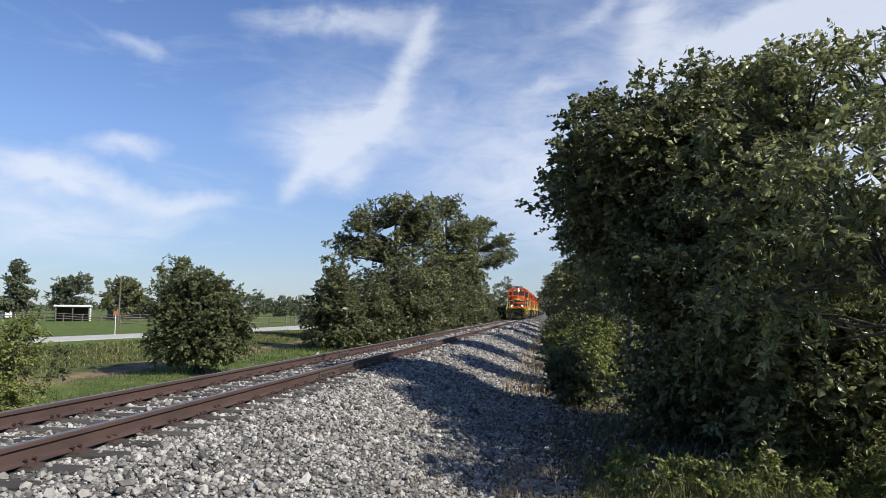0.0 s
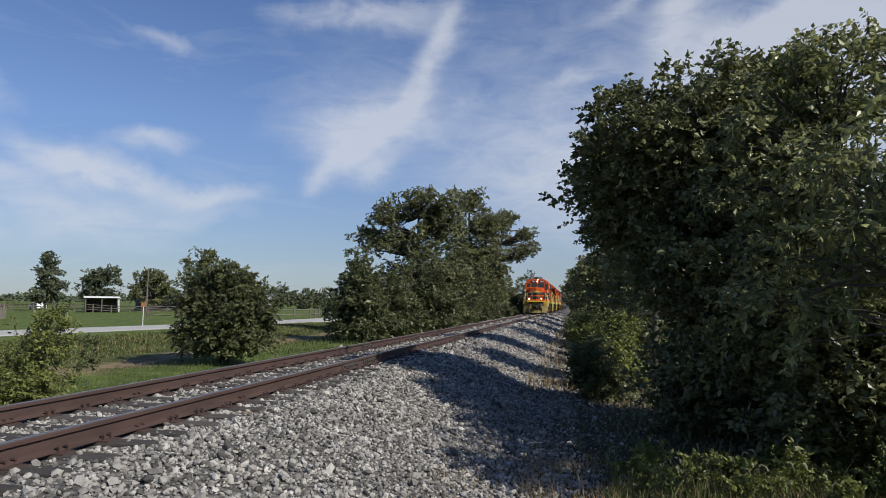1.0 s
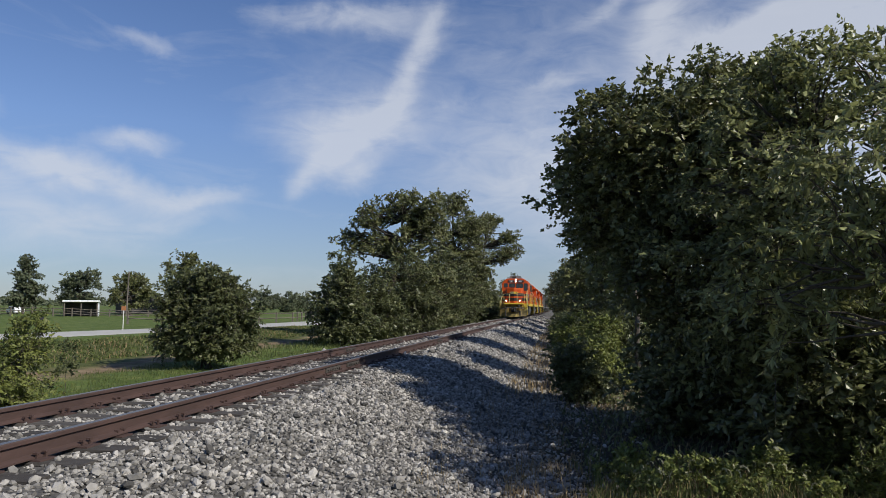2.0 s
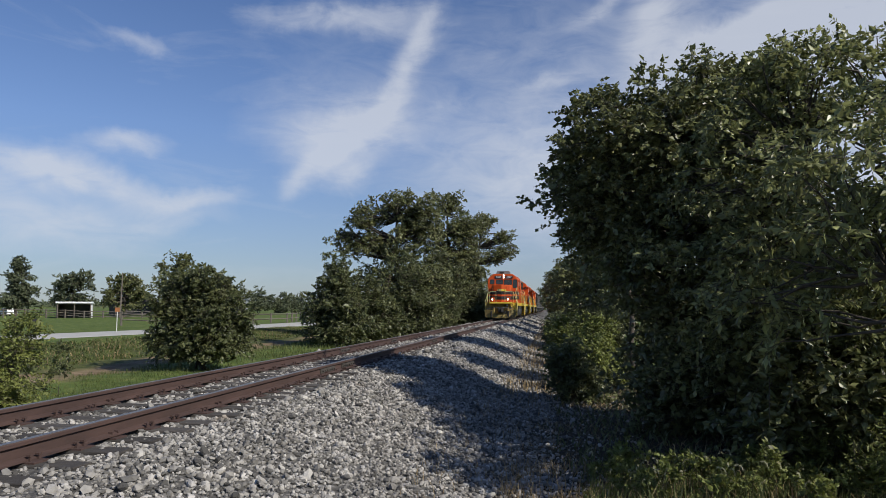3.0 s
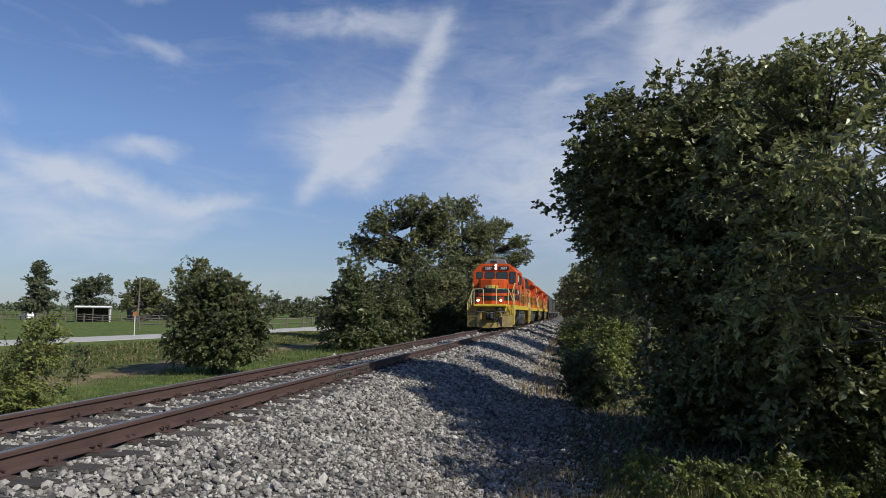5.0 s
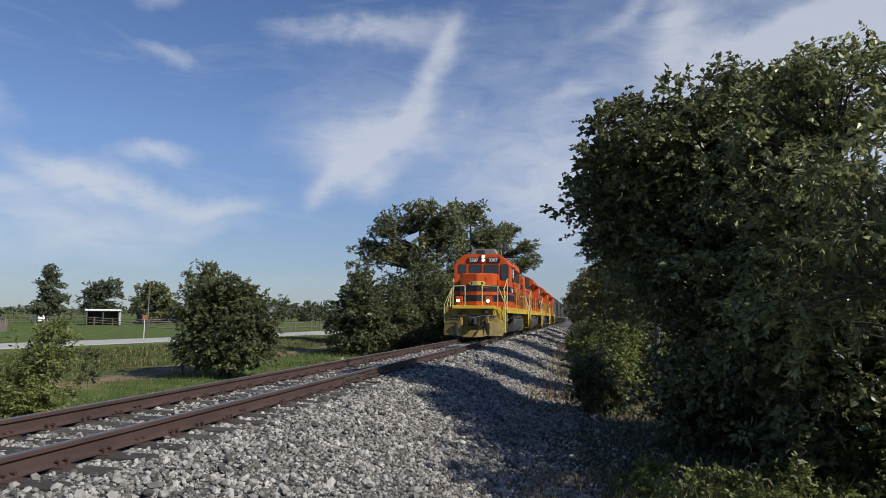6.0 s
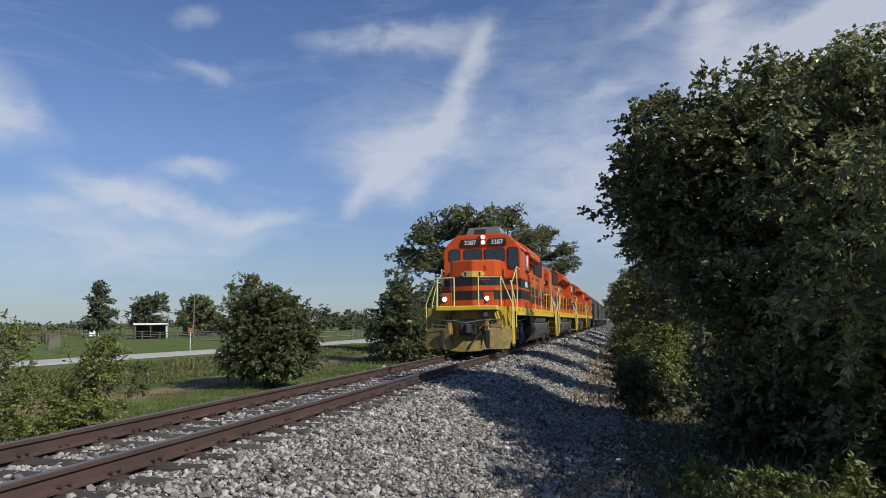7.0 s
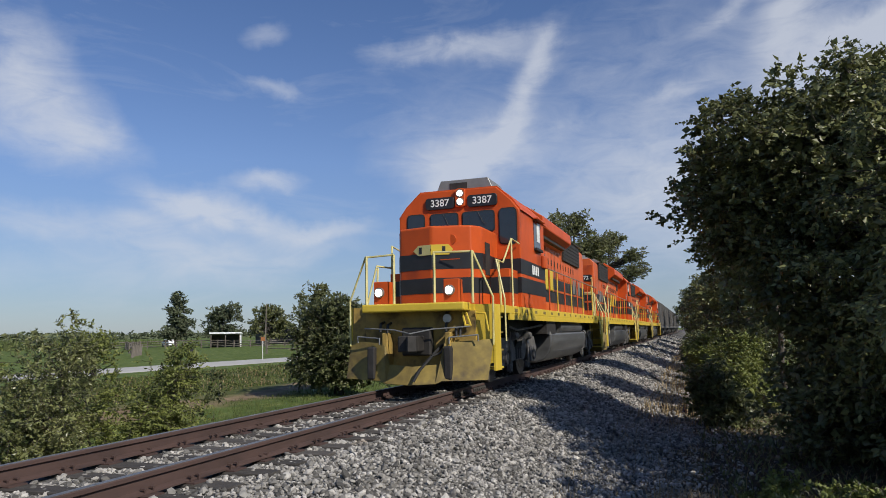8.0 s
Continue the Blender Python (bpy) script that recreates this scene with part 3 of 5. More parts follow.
def big_trees():
    # right of the track: dark trees over the foot of the bank
    tree("tree", "dense dark green broadleaf tree hanging over the ballast bank", "tree", (2.83, 13.4),
         [(-0.85, 0.0, 5.5, 1.68, 1.83, 1.0), (0.45, 0.0, 5.77, 1.56, 1.78, 0.93), (-1.5, 0.15, 4.42, 1.33, 1.53, 1.07), (0.13, -0.38, 4.04, 1.74, 1.87, 1.45), (-0.3, -0.92, 2.89, 1.76, 1.61, 1.3), (0.23, -0.77, 1.75, 1.3, 1.38, 1.23), (1.38, -1.15, 1.59, 1.83, 1.53, 1.15), (-2.09, 0.3, 4.81, 0.67, 0.77, 0.61), (-1.78, 0.18, 3.59, 0.71, 0.8, 0.62)],
         0.17, M["leaf_dark"], 2000, 40, 0.17, 0.095, 11, limbs=320, shell=0.45, rough=0.28, slim=0.72)
    tree("tree", "leafy green broadleaf tree with long drooping twigs beside the bank", "tree", (3.83, 10.09),
         [(-0.4, 0.0, 5.05, 1.1, 1.1, 0.75), (-1.04, 0.26, 4.03, 1.13, 1.3, 1.13), (-1.22, -0.35, 2.64, 1.13, 1.22, 1.22), (0.0, 0.35, 2.2, 1.2, 1.2, 1.1), (0.87, -0.78, 5.51, 0.87, 0.87, 0.52), (-0.2, 0.7, 1.33, 1.7, 1.2, 1.04), (-0.52, -1.39, 3.42, 1.04, 1.04, 1.04), (0.17, 0.09, 5.68, 0.43, 0.43, 0.43), (-0.52, 0.09, 5.42, 0.43, 0.43, 0.52)],
         0.11, M["leaf_near"], 860, 38, 0.14, 0.082, 12, limbs=300, stems=4, slim=0.6, shell=0.5, rough=0.3, droop=0.5)
    tree("tree", "open leafy young tree with broad drooping leaves", "tree", (4.14, 7.08),
         [(-0.46, 0.0, 3.86, 1.1, 1.2, 1.01), (0.28, 0.37, 4.4, 0.83, 0.92, 0.6), (-0.83, -0.28, 3.3, 0.8, 0.9, 0.7), (0.74, 0.55, 3.49, 0.92, 0.92, 0.92), (-1.5, -0.2, 3.1, 0.7, 0.7, 0.8), (-1.9, 0.3, 2.3, 0.5, 0.6, 0.6)],
         0.06, M["leaf_near"], 250, 30, 0.14, 0.09, 13, limbs=160, stems=3, slim=0.45, shell=0.7, droop=0.7)
    tree("tree", "slender dark green tree shading the ballast slope", "tree", (3.0, 19.2),
         [(0, 0, 4.6, 1.3, 1.4, 1.2), (-0.8, 0, 4.1, 1.0, 1.0, 0.8)], 0.09, M["leaf_dark"], 420, 30, 0.2, 0.12, 14, limbs=120, shell=0.6)
    tree("tree", "tall dark green tree leaning over the ballast slope", "tree", (2.8, 25.6),
         [(0, 0, 6.1, 1.6, 1.6, 1.4), (-1.2, 0, 5.5, 1.1, 1.2, 1.0)], 0.12, M["leaf_dark"], 480, 30, 0.24, 0.14, 15, limbs=120, shell=0.6)
    # low growth under the trees
    for i, (x, y, h, r) in enumerate([(4.3, 9.3, 1.4, 0.6), (3.8, 8.5, 1.0, 0.5), (4.9, 9.9, 1.9, 0.7), (4.6, 10.3, 2.4, 0.7), (3.5, 9.6, 1.0, 0.5)]):
        tree("shrub", "sunlit green brush at the edge of the trees", "shrub", (x, y),
             [(0, 0, h * 0.6, r * 0.8, r * 0.8, h * 0.36), (0.2, 0, h * 0.3, r, r, h * 0.3)], 0.012, M["leaf_light"], 200, 24, 0.1, 0.06, 180 + i, limbs=120, stems=6, rough=0.5, slim=0.35, group="brush")
    for i, (x, y, h, r) in enumerate([(2.2, 12.6, 1.7, 1.0), (3.6, 11.4, 1.8, 1.2), (3.0, 9.9, 1.9, 0.75), (3.9, 9.8, 2.5, 0.8), (4.6, 10.9, 2.6, 0.9), (5.2, 10.6, 1.6, 1.1), (6.2, 9.6, 1.4, 1.0)]):
        tree("shrub", "dark shaded undergrowth shrub at the foot of the trees", "shrub", (x, y),
             [(0, 0, h * 0.55, r, r, h * 0.45), (0.3, 0.2, h * 0.35, r, r, h * 0.35)], 0.03, M["leaf_dark"], 240, 26, 0.2, 0.11, 20 + i, limbs=60, stems=3, group="undergrowth")
    # woods further along
    for i, (x, y, h, r) in enumerate([(4.6, 36, 8.2, 2.9), (2.9, 50, 6.6, 2.6), (3.3, 62, 6.8, 3.0), (2.4, 76, 7.2, 2.8), (2.6, 92, 9.2, 3.2), (2.0, 112, 10.2, 3.2), (1.4, 136, 11.0, 3.4), (1.0, 165, 10, 4), (0.5, 200, 11, 5)]):
        tree("tree", "dark green broadleaf tree in the wood along the track", "tree", (x, y),
             [(0, 0, h * 0.74, r * 0.9, r, h * 0.24), (-0.5, 0, h * 0.45, r, r, h * 0.32), (0.3, 0, h * 0.2, r * 0.85, r * 0.8, h * 0.22)],
             0.16, M["leaf_dark"], 520, 24, 0.34, 0.22, 30 + i, limbs=60, rough=0.3, group="trees along the track")
    # grove across the track
    for i, (x, y, blobs) in enumerate([
        (-12.6, 55, [(-0.9, 0, 11.0, 1.7, 2.0, 1.2), (1.7, 0, 10.4, 2.0, 2.2, 1.4), (-2.7, 0, 9.8, 1.6, 1.8, 1.2), (-4.5, 0, 8.4, 1.1, 1.4, 0.8), (2.2, 0, 9.0, 2.0, 2.2, 1.6), (-3.4, 0, 7.6, 1.4, 1.6, 0.8), (0, 0, 6.8, 3.4, 3.2, 2.2), (0.5, 0, 4.4, 4.0, 3.6, 2.2), (0, 0, 2.0, 3.8, 3.6, 2.0)]),
        (-11.6, 74, [(0.3, 0, 14.0, 1.6, 1.8, 1.3), (2.0, 0, 11.2, 1.8, 2, 1.5), (-2, 0, 10.8, 2.0, 2, 1.8), (0.5, 0, 8, 3.2, 3, 2.4), (0, 0, 4, 4, 4, 3.0)]),
        (-11.2, 98, [(1.6, 0, 15.0, 1.5, 1.8, 1.1), (4.0, 0, 12.6, 1.7, 1.8, 1.1), (3.4, 0, 10.2, 1.8, 1.8, 1.0), (0, 0, 13, 2.2, 2.4, 1.8), (5.0, 0, 10.9, 1.0, 1.2, 0.7), (-1, 0, 8, 3.0, 3, 3), (0, 0, 4, 3, 3, 3)]),
    ]):
        tree("tree", "tall spreading green oak in the grove across the track", "tree", (x, y), blobs, 0.26, M["leaf_dark"], 1150, 30, 0.28, 0.2, 50 + i, limbs=420, shell=0.7, rough=0.55, group="grove trees")
    for i, (x, y, h, r) in enumerate([(-14.4, 44, 6.2, 1.6), (-13.4, 42.5, 5.4, 1.5), (-12.2, 46, 5.6, 1.9), (-10.8, 51, 7.0, 1.9), (-10.4, 59, 8.0, 2.0), (-9.9, 69, 7.2, 2.0), (-9.6, 81, 5.2, 2.0), (-9.4, 95, 5.2, 2.0), (-9.1, 112, 6, 2.2), (-9, 135, 9, 2.6)]):
        tree("shrub", "green shrub at the foot of the grove beside the track", "shrub", (x, y),
             [(0, 0, h * 0.68, r * 0.7, r * 0.7, h * 0.3), (-0.4, 0, h * 0.34, r, r, h * 0.3), (0.5, 0.3, h * 0.3, r * 0.8, r * 0.8, h * 0.3)],
             0.06, M["leaf_mid"], 420, 26, 0.25, 0.17, 70 + i, limbs=120, stems=3, rough=0.5, group="grove shrubs")
    tree("tree", "small bushy green tree on the far side of the track", "tree", (-14.2, 26.3),
         [(0.1, 0, 3.5, 1.0, 1.1, 0.65), (-0.5, 0, 2.75, 1.5, 1.5, 0.95), (0.7, 0, 2.5, 1.5, 1.5, 1.0), (0, 0, 1.7, 1.9, 1.8, 1.0), (-0.9, 0, 1.2, 1.2, 1.3, 0.7), (1.0, 0, 1.2, 1.2, 1.3, 0.8)],
         0.06, M["leaf_mid"], 1000, 30, 0.18, 0.13, 90, limbs=300, stems=5, rough=0.35)
    # bushes on the far slope of the bank
    for i, (x, y, h, r) in enumerate([(-10.6, 7.4, 2.7, 0.9), (-10.2, 8.8, 3.0, 0.95), (-10.6, 9.9, 2.9, 0.9), (-9.8, 8.2, 1.8, 0.7), (-10.1, 11.5, 2.3, 0.75), (-10.9, 6.2, 2.6, 1.0), (-9.6, 10.6, 1.1, 0.5)]):
        tree("bush", "leafy green roadside bush with bare lower stems", "bush", (x, y),
             [(0, 0, h * 0.62, r * 0.8, r * 0.8, h * 0.32), (0.2, 0.1, h * 0.84, r * 0.4, r * 0.4, h * 0.16), (-0.2, -0.1, h * 0.4, r, r, h * 0.26)],
             0.018, M["leaf_light" if i % 2 == 0 else "leaf_near"], 250, 24, 0.13, 0.066, 110 + i, slim=0.5, limbs=150, stems=6, rough=0.5, group="bushes on the far bank")
    for i, (x, y, h) in enumerate([(-11.0, 13.4, 1.5), (-11.4, 14.6, 1.7), (-11.6, 12.8, 1.4)]):
        tree("sapling", "thin half-bare sapling in the grass", "sapling", (x, y), [(0, 0, h * 0.75, 0.35, 0.35, h * 0.3)], 0.012, M["leaf_mid"], 30, 14, 0.10, 0.07, 130 + i, limbs=30, rough=0.5)
    # sunlit weeds and shrubs at the foot of the near slope
    for i, (x, y, h, r, mt) in enumerate([(0.5, 27, 2.1, 0.8, "leaf_light"), (1.4, 25, 2.2, 0.8, "leaf_light"), (0.3, 31, 2.1, 0.8, "leaf_mid"), (1.0, 21.5, 1.4, 0.7, "leaf_light"), (0.35, 16.5, 1.4, 0.5, "leaf_mid"), (0.7, 18.8, 1.2, 0.6, "leaf_light"), (0.2, 38, 2.0, 0.9, "leaf_mid"), (0.1, 47, 2.2, 1.0, "leaf_mid"), (2.4, 28, 2.4, 1.0, "leaf_mid")]):
        tree("shrub", "sunlit yellow-green weedy shrub at the edge of the ballast", "shrub", (x, y),
             [(0, 0, h * 0.6, r * 0.8, r * 0.8, h * 0.36), (0.2, 0, h * 0.3, r, r, h * 0.3)], 0.015, M[mt], 240, 24, 0.13, 0.085, 140 + i, limbs=120, stems=6, rough=0.5, group="weeds by the ballast")
    # trees round the farm
    far = M["leaf_far"]
    tree("conifer", "tall dark green spruce by the pasture fence", "tree", (-90, 104), [(0, 0, 10.2, 0.35, 0.35, 0.9), (0.2, 0, 9.0, 0.9, 0.9, 0.9), (-0.3, 0, 7.6, 1.5, 1.5, 0.9), (0.2, 0, 6.2, 2.1, 2.1, 0.9), (0, 0, 4.4, 2.7, 2.7, 1.0), (0, 0, 2.6, 2.9, 2.9, 1.2)], 0.25, far, 520, 22, 0.32, 0.3, 92, limbs=120, rough=0.5)
    tree("tree", "round green shade tree behind the run-in shed", "tree", (-103, 135), [(-0.8, 0, 7.4, 3.0, 3, 2.0), (1.4, 0, 8.0, 3, 3, 1.8), (0, 0, 5, 4.6, 4.5, 2.6), (0, 0, 2.6, 4.2, 4, 1.8)], 0.3, far, 520, 22, 0.42, 0.36, 93, limbs=100)
    tree("tree", "dark round cedar tree beside the barn", "tree", (-78, 116), [(-1, 0, 6.0, 2.2, 2, 1.8), (1.4, 0, 5.8, 2.0, 2, 1.8), (0, 0, 3.4, 3.6, 3.5, 2.8)], 0.3, M["leaf_dark"], 520, 22, 0.32, 0.3, 94, limbs=80)
    tree("tree", "tall green shade tree near the farm lane", "tree", (-76, 131), [(0, 0, 10.8, 3, 3, 2), (-1.2, 0, 8, 3.4, 3.4, 3), (1, 0, 6, 3.8, 3.8, 3)], 0.3, M["leaf_dark"], 520, 22, 0.42, 0.36, 91, limbs=80)
    for i, (x, y, h, r) in enumerate([(-88, 196, 7.5, 4.2), (-82, 200, 6.5, 4), (-84, 214, 6, 4), (-77, 222, 5, 4.5), (-128, 168, 5, 5)]):
        tree("tree", "distant green farm tree along the field edge", "tree", (x, y), [(0, 0, h * 0.65, r * 0.8, r * 0.8, h * 0.35), (0.4, 0, h * 0.35, r, r, h * 0.33)], 0.2, far, 260, 18, 0.45, 0.42, 160 + i, limbs=20, group="field edge trees")


big_trees()


def far_woods():
    rng = np.random.default_rng(77)
    n = 2600
    az = np.radians(rng.uniform(-80, -8, n))
    d = rng.uniform(750, 1150, n)
    h = 3.5 + 4.5 * np.abs(np.sin(az * 9) * np.cos(az * 23 + 1)) + rng.uniform(0, 2, n)
    c = np.stack([np.sin(az) * d, np.cos(az) * d, rng.uniform(0, 1, n) ** 0.6 * h * 0.8], -1)
    v, f = leaf_cloud(c, 8, np.full(n, 2.2), 3.4, rng, 0.2, 0.8)
    v[:, 2] = np.maximum(v[:, 2], -0.6)
    tagged(new("far_woods", fast_mesh("far_woods", v, f, M["leaf_far"])), "hazy line of distant woods along the horizon", "woods", kind="stuff")


far_woods()


# ---- farm across the road ----
M["wood_grey"] = material("weathered_wood", [(0.3, (0.10, 0.085, 0.07)), (0.7, (0.19, 0.165, 0.14))], scale=3, rough=0.9, bump=0.3, stretch=(1, 1, 0.4))
M["roof_white"] = plain("white_metal_roof", (0.75, 0.76, 0.77), 0.4, bump=0.02)
M["barn_wall"] = plain("dark_barn_board", (0.05, 0.045, 0.045), 0.8, bump=0.1)
M["barn_roof"] = plain("grey_barn_roof", (0.36, 0.37, 0.39), 0.5)
M["sign_orange"] = plain("orange_sign", (0.26, 0.10, 0.03), 0.5)
M["pale_post"] = plain("pale_post", (0.50, 0.50, 0.47), 0.7)


def gz(x, y):
    return float(ground_z(x, y))


def shed():
    x, y = -77.8, 102.6
    root = tagged(empty("run_in_shed", pose(x, y, gz(x, y), 0, 0, 33)), "open-fronted dark run-in shed with a white roof and end wall", "shed")
    part("roof", prism(bmesh.new(), [(-1.9, 2.36), (1.9, 2.2), (1.9, 2.36), (-1.9, 2.62)], "x", -2.7, 2.7), M["roof_white"], root, "white metal roof")
    part("back_wall", boxed(-2.55, 2.55, 1.5, 1.6, 0, 2.25), M["barn_wall"], root)
    part("side_wall", boxed(2.45, 2.55, -1.6, 1.5, 0, 2.3), M["roof_white"], root, "white end wall")
    part("side_wall", boxed(-2.55, -2.45, -1.6, 1.5, 0, 2.3), M["barn_wall"], root)
    for px in (-2.4, 0, 2.35):
        part("post", boxed(px - 0.07, px + 0.07, -1.7, -1.56, 0, 2.5), M["wood_grey"], root)


shed()


def gabled(name, label, x, y, rz, w, d, h, rise, wall, roof):
    root = tagged(empty(name, pose(x, y, gz(x, y) - 0.1, 0, 0, rz)), label, name.replace("_", " "))
    part("wall", prism(bmesh.new(), [(-w / 2, 0), (w / 2, 0), (w / 2, h), (0, h + rise), (-w / 2, h)], "y", -d / 2, d / 2), wall, root)
    o, k = 0.5, rise / (w / 2)
    for s in (-1, 1):
        part("roof", prism(bmesh.new(), [(0, h + rise + 0.12), (s * (w / 2 + o), h - o * k + 0.12), (s * (w / 2 + o), h - o * k - 0.02), (0, h + rise - 0.02)], "y", -d / 2 - 0.4, d / 2 + 0.4), roof, root)
    # solid slab; black colour stands in for the unlit interior
    part("barn_door", boxed(-1.6, 1.6, -d / 2 - 0.06, -d / 2, 0, 2.8), M["black_board"], root, "flat black slab painted as the unlit open barn doorway")
    return root


M["black_board"] = plain("black_boards", (0.02, 0.02, 0.02), 0.8)
gabled("barn", "dark board barn with a grey metal gable roof", -89.5, 136, 42, 8, 9, 3.6, 1.7, M["barn_wall"], M["barn_roof"])
gabled("house", "pale grey two-storey farmhouse behind the trees", -77, 160, 25, 5, 8, 3.9, 1.5, M["barn_roof"], M["barn_roof"])


def fence(points, spacing, label, rails=3, h=1.2):
    root = tagged(empty("fence"), label, "fence")
    pts = [Vector((*p, 0)) for p in points]
    rail_m, post_m = M["wood_grey"], None
    for a, b in zip(pts[:-1], pts[1:]):
        n = max(1, round((b - a).length / spacing))
        prev = None
        for i in range(n + 1):
            q = a.lerp(b, i / n)
            z = gz(q.x, q.y)
            if post_m is None:
                ob = part("post", boxed(-0.08, 0.08, -0.08, 0.08, -0.2, h + 0.1), M["wood_grey"], root)
                post_m = ob.data
            else:
                ob = new("post", post_m)
                ob.parent = root
            ob.location = (q.x, q.y, z)
            if prev is not None:
                for k in range(rails):
                    zz = h * (k + 1) / rails - 0.05
                    part("rail", tube(bmesh.new(), [(prev.x, prev.y, gz(prev.x, prev.y) + zz), (q.x, q.y, z + zz)], 0.06, 4), rail_m, root)
            prev = q
    return root


fence([(-100, 84), (-90, 97), (-81, 100), (-70, 103.5), (-62, 108)], 3.0, "weathered three-rail wooden pasture fence")
fence([(-64, 66), (-74, 78), (-92, 94)], 3.2, "weathered wooden rail fence beside the crop")
fence([(-34.5, 86), (-40, 110), (-52, 150), (-70, 190)], 4.0, "thin wooden post fence round the far field", 2)
fence([(-34.5, 86), (-38, 68), (-46, 68)], 4.0, "thin wooden post fence beside the road", 2)


def farm_bits():
    x, y = -72, 106
    p = tagged(empty("utility_pole", pose(x, y, gz(x, y), 0, 1.2, 0)), "tall thin weathered wooden pole by the pasture", "pole")
    part("shaft", cyl(bmesh.new(), (0, 0, 0), (0, 0, 7.6), 0.14, 0.09, 10), M["wood_grey"], p)
    part("bracket", boxed(-0.35, 0.35, -0.05, 0.05, 4.7, 4.85), M["wood_grey"], p)
    x, y = -34.2, 50.0
    s = tagged(empty("road_sign", pose(x, y, gz(x, y), 0, 0, 30)), "orange road sign on a pale post beside the gravel road", "sign")
    part("post", boxed(-0.028, 0.028, -0.028, 0.028, 0, 1.9), M["pale_post"], s)
    part("panel", boxed(-0.17, 0.17, -0.045, -0.03, 1.62, 1.95), M["sign_orange"], s, "orange panel")
    for i, (x, y, w, lab) in enumerate([(-102, 116, 4.4, "white parked car by the farm fence"), (-96, 150, 4.6, "white parked van in the farm lane")]):
        c = tagged(empty("car", pose(x, y, gz(x, y) + 0.02, 0, 0, 60 + 30 * i)), lab, "car", "parked cars")
        part("body", bevelled(prism(bmesh.new(), [(-w / 2, 0.35), (w / 2, 0.35), (w / 2, 0.95), (w * 0.3, 1.0), (w * 0.18, 1.5), (-w * 0.32, 1.5), (-w * 0.46, 1.0), (-w / 2, 0.95)], "x", -0.85, 0.85), 0.05), M["roof_white"], c)
        part("window", prism(bmesh.new(), [(w * 0.27, 1.02), (w * 0.16, 1.42), (-w * 0.3, 1.42), (-w * 0.42, 1.02)], "x", -0.86, 0.86), M["black_board"], c)
        for yy in (-w * 0.3, w * 0.3):
            for s2 in (-1, 1):
                part("wheel", cyl(bmesh.new(), (s2 * 0.7, yy, 0.33), (s2 * 0.88, yy, 0.33), 0.33, seg=16), M["black_board"], c)
    rng = random.Random(8)
    for i in range(9):
        x, y = -52 - i * 0.9, 54 + i * 1.1
        part_m = tagged(new("fence_post", None), "old weathered grey fence post at the field corner", "post", "old posts")
        part_m.matrix_world = pose(x, y, gz(x, y), rng.uniform(-5, 5), rng.uniform(-5, 5), 0)
        part("timber", cyl(bmesh.new(), (0, 0, -0.1), (0, 0, rng.uniform(0.9, 1.5)), 0.12, 0.1, 8), M["wood_grey"], part_m)
    x, y = -57.5, 69
    rk = tagged(empty("trough", pose(x, y, gz(x, y))), "dark round stock tank in the pasture", "stock tank")
    part("drum", bevelled(cyl(bmesh.new(), (0, 0, 0), (0, 0, 0.55), 0.42, 0.4, 14), 0.04, 1), M["black_board"], rk)


farm_bits()


# ---- grass and weeds ----
def grass_patch(name, label, n, region, height, width, mat, seed, lean=0.5, keep=None):
    """Bent tapered blades strewn over the ground; region (x0, x1, y0, y1)."""
    rng = np.random.default_rng(seed)
    x, y = rng.uniform(region[0], region[1], n), rng.uniform(region[2], region[3], n)
    clump = np.sin(x * 2.1 + 1.3 * np.sin(y * 1.7)) * np.sin(y * 1.9 + 0.7) + rng.normal(0, 0.5, n)
    ok = clump > -0.45
    if keep is not None:
        ok &= keep(x, y, rng)
    x, y, n = x[ok], y[ok], int(ok.sum())
    z = ground_z(x, y) - 0.02
    h = height * rng.lognormal(0, 0.3, n)
    a = rng.uniform(0, 2 * math.pi, n)
    b = rng.uniform(0, 2 * math.pi, n)
    ln = lean * rng.uniform(0.2, 1.2, n) * h
    w = width * rng.uniform(0.6, 1.3, n)
    p = np.stack([x, y, z], -1)
    side = np.stack([np.cos(a), np.sin(a), np.zeros(n)], -1) * w[:, None]
    tip = np.stack([np.cos(b) * ln, np.sin(b) * ln, h], -1)
    mid = np.stack([np.cos(b) * ln * 0.3, np.sin(b) * ln * 0.3, h * 0.6], -1)
    v = np.stack([p - side, p + side, p + mid + side * 0.7, p + tip, p + mid - side * 0.7], 1)
    i = np.arange(n) * 5
    f = np.concatenate([np.stack([i, i + 1, i + 2], -1), np.stack([i, i + 2, i + 4], -1), np.stack([i + 4, i + 2, i + 3], -1)], 0)
    return tagged(new(name, fast_mesh(name, v.reshape(-1, 3), f, mat)), label, "grass", kind="stuff")


grass_patch("meadow_grass", "short green grass in the ditch beyond the track", 30000, (-17.4, -8.7, 9, 34), 0.12, 0.007, M["grass_blade"], 201)
grass_patch("meadow_grass", "short green grass in the ditch beyond the track", 14000, (-17.5, -8.7, 34, 75), 0.22, 0.016, M["grass_blade"], 202)
grass_patch("bank_weeds", "rough mixed weeds on the road bank", 26000, (-27.8, -20.2, 14, 70), 0.11, 0.04, M["grass_blade"], 203, lean=1.3)
grass_patch("bank_weeds", "rough mixed weeds on the road bank", 4000, (-27.8, -20.2, 14, 70), 0.2, 0.014, M["dry"], 204)
